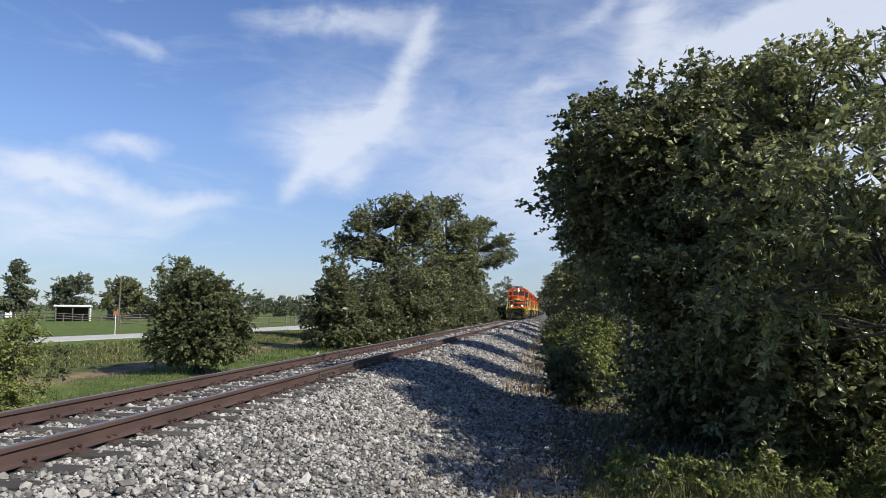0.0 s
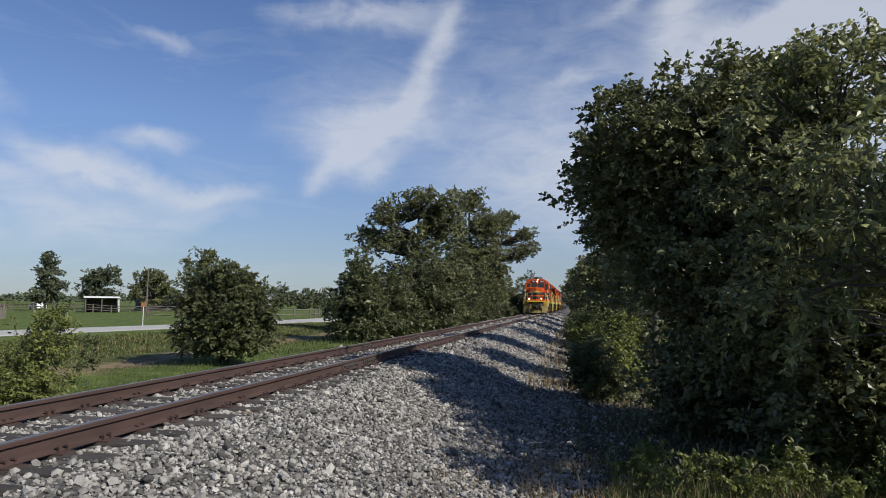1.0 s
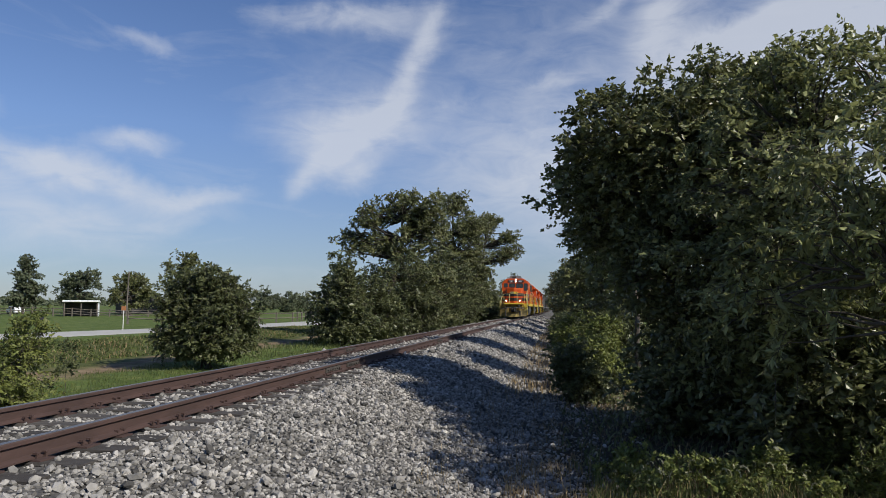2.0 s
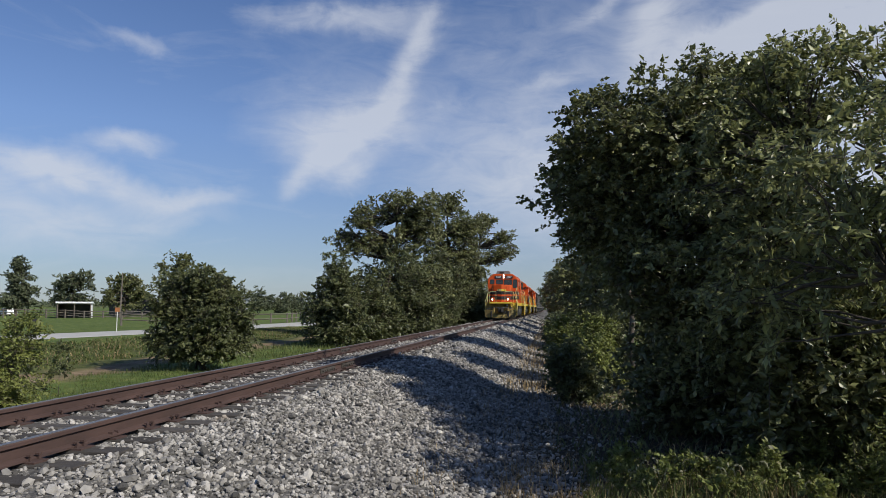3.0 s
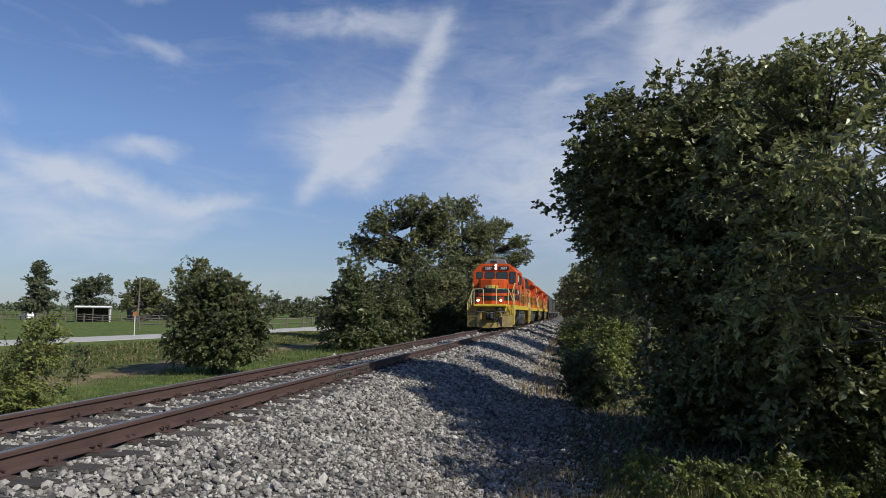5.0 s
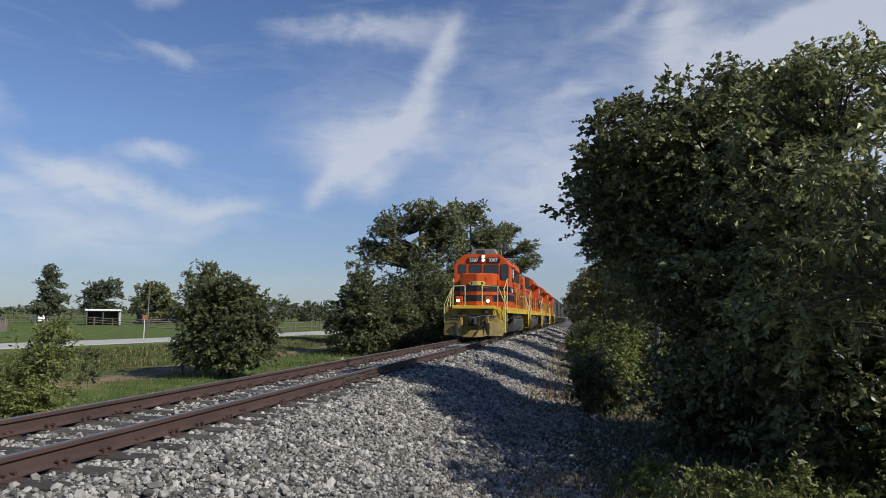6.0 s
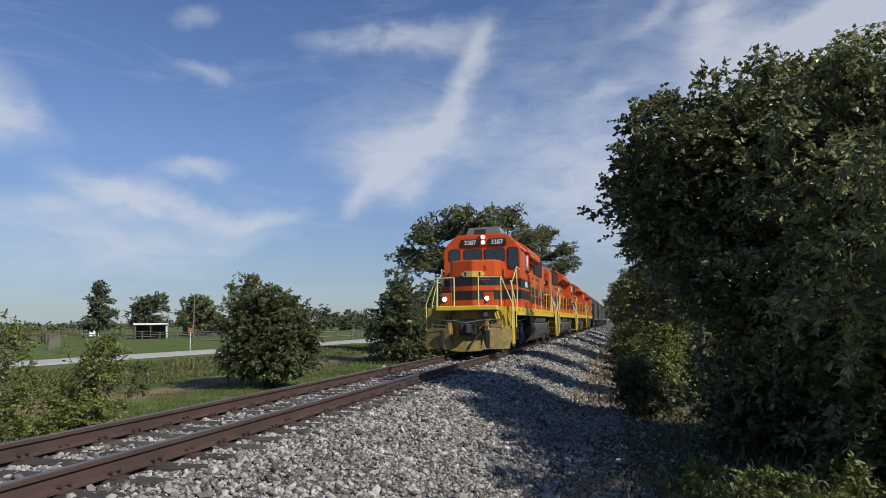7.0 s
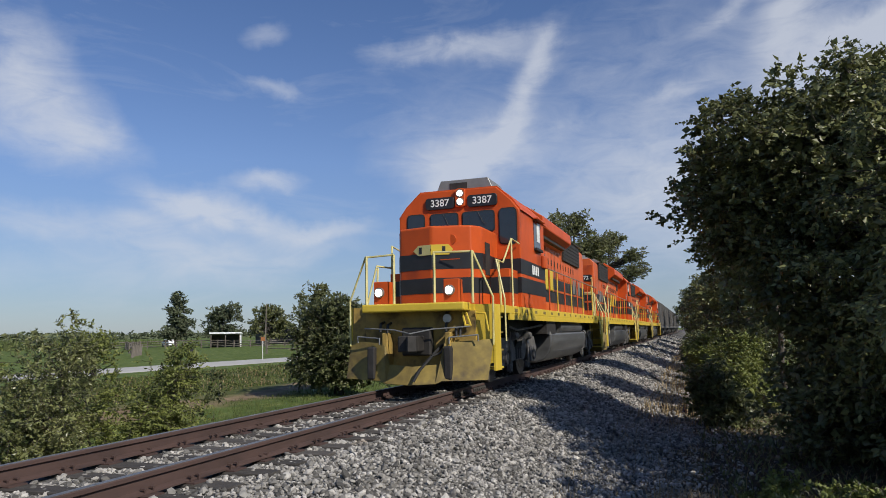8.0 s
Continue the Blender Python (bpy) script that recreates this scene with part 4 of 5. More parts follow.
grass_patch("dry_grass", "tan dry grass along the foot of the ballast", 5200, (-1.3, 0.5, 16, 80), 0.26, 0.010, M["dry"], 205)
grass_patch("dry_grass", "tan dry grass along the foot of the ballast", 900, (-1.6, 0.2, 6.5, 16), 0.16, 0.004, M["dry"], 206)
grass_patch("tall_grass", "tall green grass and weeds under the trees", 3000, (4.4, 9, 7.4, 13), 0.25, 0.006, M["grass_blade"], 207)
grass_patch("tall_grass", "tall green grass and weeds under the trees", 4000, (0.6, 8, 19, 40), 0.4, 0.014, M["leaf_mid"], 208)
grass_patch("field_crop", "ripening yellow-green crop in the far field", 9000, (-190, -98, 40, 150), 1.3, 0.12, M["grass_blade"], 210, keep=lambda x, y, r: x < -78 - 0.33 * y)


def foxtail():
    root = tagged(empty("foxtail"), "nodding green foxtail grass with a fuzzy seed head", "grass plant", "foxtails")
    rng = np.random.default_rng(9)
    verts, faces = [], []
    limb(verts, faces, (0, 0, 0), (0.03, 0, 0.36), 0.0022, 0.0016, 5, 0.01, rng, 4)
    s = new("stem", fast_mesh("stem", verts, faces, M["grass_blade"]))
    s.parent = root
    pts = []
    for k in range(9):
        a = k / 8 * 1.9
        pts.append(np.array([0.03 + 0.045 * (1 - math.cos(a)), 0, 0.36 + 0.05 * math.sin(a)]))
    c = np.repeat(np.array(pts), 16, 0)
    n = len(c)
    d = rng.normal(0, 1, (n, 3))
    d /= np.linalg.norm(d, axis=1, keepdims=True)
    w = np.cross(d, (0.2, 0.5, 0.8)) * 0.002
    v = np.stack([c - w, c + w, c + d * 0.015], 1).reshape(-1, 3)
    h = new("seed_head", fast_mesh("seed_head", v, np.arange(n * 3).reshape(-1, 3), M["dry_pale"]))
    h.parent = root
    tagged(h, "pale fuzzy seed head")
    return root


M["dry_pale"] = material("pale_seed", [(0.3, (0.34, 0.33, 0.20)), (0.7, (0.50, 0.48, 0.33))], scale=3, rough=0.9, bump=0, sheer=0.3)


def foreground_weeds():
    rng = random.Random(3)
    first = None
    for i in range(46):
        x, y = rng.uniform(0.35, 2.9), rng.uniform(7.8, 9.0)
        m = pose(x, y, float(ground_z(x, y)) - 0.02, rng.uniform(-12, 12), rng.uniform(-12, 12), rng.uniform(0, 360)) @ Matrix.Scale(rng.uniform(0.9, 1.4), 4)
        if first is None:
            first = foxtail()
            first.matrix_basis = m
        else:
            copy_thing(first, m)
    for i in range(44):
        x, y = rng.uniform(0.5, 3.3), rng.uniform(8.0, 9.4)
        h = rng.uniform(0.3, 0.52)
        tree("weed", "leafy yellow-green roadside weed in the grass", "weed", (x, y), [(0, 0, h * 0.65, 0.09, 0.09, h * 0.4)], 0.004, M["leaf_light"], 22, 9, 0.045, 0.05, 300 + i, limbs=16, droop=0.1, slim=0.6, group="foreground weeds")


foreground_weeds()
grass_patch("verge_grass", "sunlit green grass tufts at the foot of the bank", 3800, (0.3, 3.6, 7.4, 9.3), 0.24, 0.006, M["grass_blade"], 211)
grass_patch("ground_litter", "dry stems and low weeds on the dark ground under the trees", 5000, (-0.4, 5.0, 8.5, 22), 0.10, 0.006, M["dry"], 212, lean=2.5)
grass_patch("low_weeds", "low green weeds on the dark ground under the trees", 5000, (0.0, 6.0, 9, 24), 0.14, 0.02, M["leaf_mid"], 213, lean=1.2)
grass_patch("dry_verge_grass", "tan dry grass stems among the weeds", 1800, (-0.6, 3.4, 7.2, 9.4), 0.26, 0.004, M["dry"], 214, lean=0.7)


# ---- train ----
M["orange"] = material("orange_paint", [(0.3, (0.43, 0.062, 0.009)), (0.7, (0.56, 0.086, 0.013))], scale=1.4, rough=0.5, spec=0.3, bump=0.04, second=((0.25, 0.042, 0.016), 0.9, 0.6))
M["orange_dirty"] = material("sooty_orange_paint", [(0.3, (0.38, 0.068, 0.016)), (0.55, (0.56, 0.10, 0.017)), (0.75, (0.64, 0.12, 0.02))], scale=2.2, rough=0.5, bump=0.06, stretch=(1, 1.6, 0.22), second=((0.10, 0.040, 0.026), 1.6, 0.56))
M["black"] = material("black_paint", [(0.3, (0.010, 0.010, 0.012)), (0.7, (0.024, 0.024, 0.028))], scale=2.0, rough=0.45, bump=0.04)
M["yellow"] = material("yellow_paint", [(0.3, (0.52, 0.37, 0.03)), (0.7, (0.64, 0.46, 0.05))], scale=2.4, rough=0.5, bump=0.05, second=((0.26, 0.18, 0.05), 2.1, 0.66))
M["rail_yellow"] = material("pale_yellow_rail_paint", [(0.3, (0.52, 0.45, 0.16)), (0.7, (0.68, 0.62, 0.30))], scale=4, rough=0.5, bump=0.05, second=((0.28, 0.22, 0.10), 2.4, 0.64))
M["plow"] = material("grimy_yellow_paint", [(0.3, (0.11, 0.078, 0.024)), (0.5, (0.20, 0.145, 0.036)), (0.75, (0.31, 0.225, 0.05))], scale=2.6, rough=0.7, bump=0.12, second=((0.07, 0.05, 0.03), 1.8, 0.57))
M["pilot"] = material("sooty_pilot_paint", [(0.3, (0.12, 0.08, 0.025)), (0.5, (0.30, 0.20, 0.05)), (0.75, (0.46, 0.30, 0.06))], scale=2.8, rough=0.75, bump=0.12, second=((0.02, 0.017, 0.014), 1.9, 0.52))
M["grime"] = material("grimy_black_steel", [(0.3, (0.010, 0.009, 0.008)), (0.7, (0.035, 0.031, 0.028))], scale=4, rough=0.7, bump=0.2)
M["truck"] = material("grey_truck_steel", [(0.3, (0.05, 0.048, 0.046)), (0.7, (0.15, 0.143, 0.135))], scale=4, rough=0.6, bump=0.15)
M["tank"] = material("worn_black_tank", [(0.3, (0.045, 0.045, 0.046)), (0.7, (0.11, 0.11, 0.11))], scale=1.5, rough=0.38, bump=0.05, stretch=(1, 0.4, 2))
M["steel"] = plain("grey_steel", (0.22, 0.22, 0.215), 0.5, 0.4)
M["window"] = plain("dark_glass", (0.018, 0.024, 0.03), 0.06, 0.0, bump=0.0, spec=0.8)
M["white"] = plain("white_paint", (0.72, 0.72, 0.70), 0.5, bump=0.0)
M["lamp"] = plain("lit_headlamp", (0.9, 0.86, 0.8), 0.2, bump=0.0, emit=8.0)
M["lens"] = plain("unlit_lens", (0.5, 0.5, 0.48), 0.15, bump=0.0)
M["rubber"] = plain("black_rubber", (0.015, 0.015, 0.015), 0.6, bump=0.05)
M["wheel"] = plain("worn_wheel_steel", (0.10, 0.085, 0.075), 0.5, 0.3, scale=6)


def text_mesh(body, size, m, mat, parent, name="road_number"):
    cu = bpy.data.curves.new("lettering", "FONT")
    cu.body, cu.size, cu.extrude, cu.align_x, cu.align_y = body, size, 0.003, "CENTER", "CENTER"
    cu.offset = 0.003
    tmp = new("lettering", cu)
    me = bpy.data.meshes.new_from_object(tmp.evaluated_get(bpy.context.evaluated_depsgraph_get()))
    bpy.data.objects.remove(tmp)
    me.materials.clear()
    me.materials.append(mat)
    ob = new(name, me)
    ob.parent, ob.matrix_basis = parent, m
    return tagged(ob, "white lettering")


def ring(bm, x0, x1, z0, z1, y0, y1, w):
    """A rectangular frame in the x-z plane."""
    box(bm, x0, x1, y0, y1, z0, z0 + w), box(bm, x0, x1, y0, y1, z1 - w, z1)
    box(bm, x0, x0 + w, y0, y1, z0 + w, z1 - w), box(bm, x1 - w, x1, y0, y1, z0 + w, z1 - w)
    return bm


def rounded_pane(x0, x1, z0, z1, y0, y1, r):
    out = []
    for cx, cz, a0 in ((x1 - r, z1 - r, 0), (x0 + r, z1 - r, 90), (x0 + r, z0 + r, 180), (x1 - r, z0 + r, 270)):
        for k in range(4):
            a = radians(a0 + 30 * k)
            out.append((cx + r * math.cos(a), cz + r * math.sin(a)))
    return prism(bmesh.new(), out, "y", y0, y1)


def wheelset(parent, y, r):
    bm = bmesh.new()
    cyl(bm, (-1.0, 0, 0), (1.0, 0, 0), 0.09, seg=10)
    for s in (-1, 1):
        cyl(bm, (s * 0.70, 0, 0), (s * 0.83, 0, 0), r, seg=28)
        cyl(bm, (s * 0.665, 0, 0), (s * 0.70, 0, 0), r + 0.028, seg=28)
        cyl(bm, (s * 0.83, 0, 0), (s * 0.845, 0, 0), r * 0.72, r * 0.66, seg=24)
        for k in range(3):
            a = 2 * math.pi * k / 3
            cyl(bm, (s * 0.845, 0.2 * math.cos(a), 0.2 * math.sin(a)), (s * 0.86, 0.2 * math.cos(a), 0.2 * math.sin(a)), 0.05, seg=8)
    w = part("wheelset", bm, M["wheel"], parent, "worn steel wheels on an axle")
    w.location = (0, y, r)
    return w


def loco_truck(root, yc):
    """Two-axle truck: side frames, brake gear and wheels."""
    for s in (-1, 1):
        x0, x1 = s * 0.98, s * 1.12
        lo, hi = min(x0, x1), max(x0, x1)
        bm = prism(bmesh.new(), [(yc - 2.05, 0.62), (yc - 1.75, 0.95), (yc - 0.6, 0.95), (yc - 0.35, 0.72), (yc + 0.35, 0.72), (yc + 0.6, 0.95), (yc + 1.75, 0.95), (yc + 2.05, 0.62), (yc + 1.75, 0.5), (yc + 0.9, 0.68), (yc + 0.6, 0.42), (yc - 0.6, 0.42), (yc - 0.9, 0.68), (yc - 1.75, 0.5)], "x", lo, hi)
        fr = part("side_frame", bm, M["truck"], root, "grey cast truck side frame")
        for dy in (-1.37, 1.37):
            bm = boxed(lo - 0.03, hi + 0.05, yc + dy - 0.2, yc + dy + 0.2, 0.33, 0.72, bevel=0.03)
            cyl(bm, (s * 1.12, yc + dy, 0.51), (s * 1.22, yc + dy, 0.51), 0.13, seg=14)
            part("journal_box", bm, M["truck"], root)
            bm = tube(bmesh.new(), [(s * 1.14, yc + dy * 0.62, 1.1), (s * 1.16, yc + dy * 0.62, 0.25)], 0.035)
            box(bm, s * 1.13 - 0.04, s * 1.13 + 0.04, yc + dy * 0.62 - 0.1, yc + dy * 0.62 + 0.1, 0.2, 0.36)
            part("brake_rigging", bm, M["truck"], root)
            bm = cyl(bmesh.new(), (s * 1.15, yc + dy * 0.5, 0.98), (s * 1.15, yc + dy * 0.5 + 0.35, 0.98), 0.1, seg=12)
            part("brake_cylinder", bm, M["truck"], root)
        for dy in (-0.2, 0.0, 0.2):
            part("spring", cyl(bmesh.new(), (s * 1.08, yc + dy, 0.45), (s * 1.08, yc + dy, 0.72), 0.075, seg=10), M["grime"], root)
    part("bolster", boxed(-0.95, 0.95, yc - 0.4, yc + 0.4, 0.5, 1.15, bevel=0.03), M["grime"], root)


def locomotive():
    root = tagged(empty("locomotive"), "orange and black diesel locomotive with yellow deck and lit headlights", "locomotive")
    P = lambda n, bm, m, label="", par=root: part(n, bm, M[m], par, label)
    # frame and deck
    P("deck", boxed(-1.5, 1.5, 0.95, 16.25, 1.46, 1.62, bevel=0.01), "yellow", "yellow deck edge")
    P("frame", boxed(-0.9, 0.9, 0.3, 16.9, 1.0, 1.46), "grime")
    for s in (-1, 1):
        for k in range(14):
            y = 2.0 + k * 1.0
            P("sill_slot", boxed(s * 1.497 - 0.006, s * 1.497 + 0.006, y, y + 0.28, 1.5, 1.57), "plow")
        bm = boxed(s * 1.46, s * 1.5, 1.6, 15.6, 1.33, 1.46)
        P("side_sill", bm, "yellow")
    # both ends
    for end in (0, 1):
        f = (lambda y: y) if end == 0 else (lambda y: 17.2 - y)

        def fb(x0, x1, y0, y1, z0, z1, bevel=0.0):
            a, b = sorted((f(y0), f(y1)))
            return boxed(x0, x1, a, b, z0, z1, bevel=bevel)
        P("anticlimber", fb(-1.06, 1.06, -0.12, 0.32, 1.5, 1.66, 0.03), "yellow", "yellow anticlimber")
        P("end_deck", fb(-1.12, 1.12, 0.3, 1.0, 1.5, 1.63), "yellow")
        P("pilot_plate", fb(-1.15, 1.15, 0.28, 0.36, 0.42, 1.5), "pilot", "soot-stained orange-brown pilot plate")
        # snow plow: two slanted wings and a low middle
        bm = bmesh.new()
        for s in (-1, 1):
            rows = [[(s * 1.5, f(0.32), 0.96), (s * 0.62, f(0.0), 0.90), (s * 0.5, f(-0.03), 0.50), (0, f(-0.10), 0.46)],
                    [(s * 1.5, f(0.10), 0.22), (s * 0.62, f(-0.18), 0.2), (s * 0.5, f(-0.22), 0.15), (0, f(-0.30), 0.13)]]
            if s > 0:
                rows[1][0] = (s * 1.44, f(0.06), 0.21)
            a = [bm.verts.new(p) for p in rows[0]]
            b = [bm.verts.new(p) for p in rows[1]]
            for i in range(3):
                bm.faces.new((a[i], a[i + 1], b[i + 1], b[i]))
        bmesh.ops.remove_doubles(bm, verts=bm.verts, dist=0.001)
        bmesh.ops.recalc_face_normals(bm, faces=bm.faces)
        g = bmesh.ops.solidify(bm, geom=bm.faces[:], thickness=0.025)
        P("snow_plow", bm, "plow", "grimy yellow plow blade with dark streaks")
        for x in (-0.85, 0.72):
            P("buffer_pad", fb(x - 0.08, x + 0.08, -0.15, -0.02, 0.22, 0.84, 0.03), "grime", "black greasy buffer pad")
        for x in (-0.62, 0.68):
            P("plow_bracket", fb(x - 0.06, x + 0.06, 0.0, 0.3, 0.4, 1.1, 0.02), "pilot")
        for s in (-1, 1):
            P("grab_iron", tube(bmesh.new(), [(s * 1.25, f(0.12), 0.92), (s * 1.25, f(0.1), 1.04), (s * 0.72, f(-0.02), 1.0), (s * 0.72, f(-0.02), 0.88)], 0.014), "steel")
            # stepwell
            P("step_side", fb(s * 1.5 - 0.02, s * 1.5 + 0.02, 0.34, 0.76, 0.36, 1.62), "yellow", "yellow step side plate")
            P("step_front", fb(min(s * 1.08, s * 1.48), max(s * 1.08, s * 1.48), 0.345, 0.375, 0.5, 1.62), "yellow" if s > 0 else "pilot")
            P("step_back", fb(s * 1.1 - 0.02, s * 1.1 + 0.02, 0.36, 1.1, 0.4, 1.5), "plow")
            for z in (0.38, 0.72, 1.06, 1.36):
                P("step", fb(min(s * 1.1, s * 1.5), max(s * 1.1, s * 1.5), 0.4, 1.0, z, z + 0.035), "yellow" if z < 0.4 else "plow")
            # stair rails
            P("stair_rail", tube(bmesh.new(), [(s * 1.5, f(0.28), 0.85), (s * 1.52, f(0.26), 1.75), (s * 1.18, f(0.12), 2.62), (s * 0.38, f(0.1), 2.64)] if s > 0 else [(s * 1.5, f(0.28), 0.85), (s * 1.5, f(0.26), 1.75), (s * 1.08, f(0.12), 2.62), (s * 0.45, f(0.1), 2.64)], 0.02), "rail_yellow", "pale yellow tube handrail")
            P("stair_rail", tube(bmesh.new(), [(s * 1.52, f(1.15), 0.9), (s * 1.52, f(1.12), 1.75), (s * 1.34, f(1.2), 2.55), (s * 1.3, f(1.9), 2.56), (s * 1.42, f(2.2), 3.1), (s * 1.46, f(2.75), 3.05)], 0.02), "rail_yellow", "pale yellow tube handrail")
            for x in (0.4, 1.17) if s > 0 else (0.45, 1.05):
                P("rail_post", tube(bmesh.new(), [(s * x, f(0.1), 1.64), (s * x, f(0.1), 2.64)], 0.026), "rail_yellow")
            P("rail_post", tube(bmesh.new(), [(s * 1.4, f(1.3), 1.62), (s * 1.36, f(1.3), 2.52)], 0.024), "rail_yellow")
            P("rail_post", tube(bmesh.new(), [(s * 1.42, f(2.2), 1.62), (s * 1.42, f(2.2), 3.1)], 0.022), "rail_yellow")
            # ditch lights on top of the anticlimber
            if end == 0:
                h = part("ditch_light", boxed(s * 0.74 - 0.06 - 0.12, s * 0.74 - 0.06 + 0.2, 0.16, 0.4, 1.66, 2.12, bevel=0.015), M["orange"], root, "orange ditch light box")
                part("bezel", cyl(bmesh.new(), (s * 0.74 - 0.05, 0.16, 1.9), (s * 0.74 - 0.05, 0.11, 1.9), 0.105, 0.10, seg=20), M["steel"], h, "bright metal lamp rim")
                part("lamp", cyl(bmesh.new(), (s * 0.74 - 0.05, 0.13, 1.9), (s * 0.74 - 0.05, 0.10, 1.9), 0.072, 0.075, seg=18), M["lamp"], h, "lit lamp")
        P("coupler", bevelled(prism(bmesh.new(), [(-0.16, f(0.3)), (0.16, f(0.3)), (0.17, f(-0.2)), (0.24, f(-0.45)), (0.10, f(-0.58)), (0.02, f(-0.40)), (-0.16, f(-0.42)), (-0.2, f(-0.2))], "z", 0.74, 1.04), 0.02, 1), "grime", "black knuckle coupler")
        P("draft_box", fb(-0.3, 0.3, 0.1, 0.3, 0.66, 1.2, 0.03), "grime")
        P("cut_lever", tube(bmesh.new(), [(-1.1, f(0.12), 1.2), (-0.4, f(-0.05), 1.16), (0, f(-0.2), 1.08), (0.4, f(-0.05), 1.16), (1.1, f(0.12), 1.2)], 0.014), "steel")
        P("air_hose", tube(bmesh.new(), [(0.5, f(0.2), 0.85), (0.38, f(-0.15), 0.62), (0.22, f(-0.3), 0.40), (0.12, f(-0.36), 0.2)], 0.03), "rubber")
        P("air_hose", tube(bmesh.new(), [(0.62, f(0.25), 1.0), (0.55, f(0.0), 0.72), (0.4, f(-0.12), 0.66)], 0.022), "rubber")
        for x, z in ((-0.75, 1.32), (-0.6, 1.3), (0.62, 1.3), (0.82, 1.2), (0.9, 1.2)):
            P("hose_fitting", tube(bmesh.new(), [(x, f(0.3), z), (x, f(0.12), z - 0.04), (x, f(0.1), z - 0.2)], 0.028), "rubber")
        P("headlight_spare", cyl(bmesh.new(), (0.62, f(0.3), 1.36), (0.62, f(0.16), 1.36), 0.085, seg=16), "lens", "unlit round lens")
        bm = tube(bmesh.new(), [(0.92, f(0.2), 1.46), (1.0, f(0.2), 1.46), (1.08, f(0.2), 1.22), (0.98, f(0.2), 1.22), (0.92, f(0.2), 1.46)], 0.022)
        P("hose_bracket", bm, "yellow")
        bm = tube(bmesh.new(), [(1.16, f(0.25), 1.46), (1.36, f(0.25), 1.44), (1.42, f(0.25), 1.1)], 0.018)
        P("grab_iron", bm, "yellow")
    # nose
    plan = [(-0.95, 2.8), (-0.95, 1.55), (-0.80, 1.25), (0, 1.02), (0.80, 1.25), (0.95, 1.55), (0.95, 2.8)]
    P("nose", bevelled(prism(bmesh.new(), plan, "z", 1.62, 3.32), 0.05, 3), "orange", "orange short hood")

    def grown(g):
        return [(x * (1 + g / 0.9), y - g if y < 2.7 else y) for x, y in plan]
    for z0, z1 in ((1.90, 2.22), (2.40, 2.74)):
        P("nose_stripe", prism(bmesh.new(), grown(0.005), "z", z0, z1), "black", "black stripe")
    # emblem: two pointed plates and a middle mark, no letters
    for s in (-1, 1):
        n = Vector((s * 0.27, -0.96, 0)).normalized()
        m = Matrix.Translation((s * 0.20, 1.072, 2.80)) @ Matrix.Rotation(s * 0.279, 4, "Z")
        bm = prism(bmesh.new(), [(-0.19, -0.075), (-0.06 * s - 0.12, 0.0), (-0.19, 0.09), (0.1 + 0.04 * s, 0.09), (0.22, 0.01), (0.1 + 0.04 * s, -0.075)] if s > 0 else [(0.19, -0.075), (0.16, 0.0), (0.19, 0.09), (-0.1, 0.09), (-0.22, 0.01), (-0.1, -0.075)], "y", -0.018, 0.0)
        e = P("emblem", bm, "yellow" if s > 0 else "rail_yellow", "pale yellow pointed emblem")
        e.matrix_basis = m @ Matrix.Diagonal((1.15, 1, 1.3, 1))
        bm = boxed(-0.03 + 0.05 * s, 0.03 + 0.05 * s, -0.024, -0.019, -0.05, 0.06)
        q = P("emblem_mark", bm, "black", "", e)
    for s in (-1, 1):
        P("side_box", boxed(*sorted((s * 0.96, s * 1.4)), 2.05, 2.79, 1.62, 2.44, bevel=0.012), "orange", "orange equipment box beside the nose")
        P("side_box_stripe", boxed(*sorted((s * 0.97, s * 1.406)), 2.044, 2.785, 1.92, 2.26), "black", "black stripe")
    P("nose_cap", cyl(bmesh.new(), (0.42, 1.17, 3.02), (0.413, 1.128, 3.02), 0.1, seg=24), "orange")
    # flat plate; the recess's inner shade is only its black colour
    P("nose_door", boxed(0.952, 0.965, 1.75, 2.1, 2.3, 3.0), "grime", "flat black plate painted as the shaded recess in the nose side")
    P("step_bar", boxed(0.2, 0.62, 1.02, 1.05, 2.585, 2.6), "orange")
    # cab
    sec = [(-1.48, 1.62), (1.48, 1.62), (1.48, 3.84), (1.30, 4.08), (0.94, 4.42), (-0.94, 4.42), (-1.30, 4.08), (-1.48, 3.84)]
    P("cab", bevelled(prism(bmesh.new(), sec, "y", 2.8, 5.5), 0.02), "orange", "orange cab")
    P("cab_roof", prism(bmesh.new(), [(1.52, 3.84), (1.32, 4.11), (0.95, 4.45), (-0.95, 4.45), (-1.32, 4.11), (-1.52, 3.84), (-1.47, 3.84), (-1.28, 4.07), (-0.93, 4.4), (0.93, 4.4), (1.28, 4.07), (1.47, 3.84)], "y", 2.86, 5.75), "orange", "orange roof with drip edges")
    for z0, z1 in ((2.38, 2.72), (1.95, 2.30)):
        P("cab_stripe", boxed(-1.485, 1.485, 2.795, 5.505, z0, z1), "black", "black stripe")
    for x0, x1, z0, z1, r in ((-1.25, -0.84, 3.45, 3.88, 0.08), (-0.66, 0.0, 3.45, 3.86, 0.06), (0.14, 0.88, 3.40, 3.86, 0.06), (1.02, 1.40, 3.08, 3.88, 0.09)):
        w = part("windshield", rounded_pane(x0, x1, z0, z1, 2.772, 2.8, r), M["window"], root, "dark windshield pane")
        part("window_frame", rounded_pane(x0 - 0.025, x1 + 0.025, z0 - 0.025, z1 + 0.025, 2.785, 2.8, r + 0.02), M["rubber"], w)
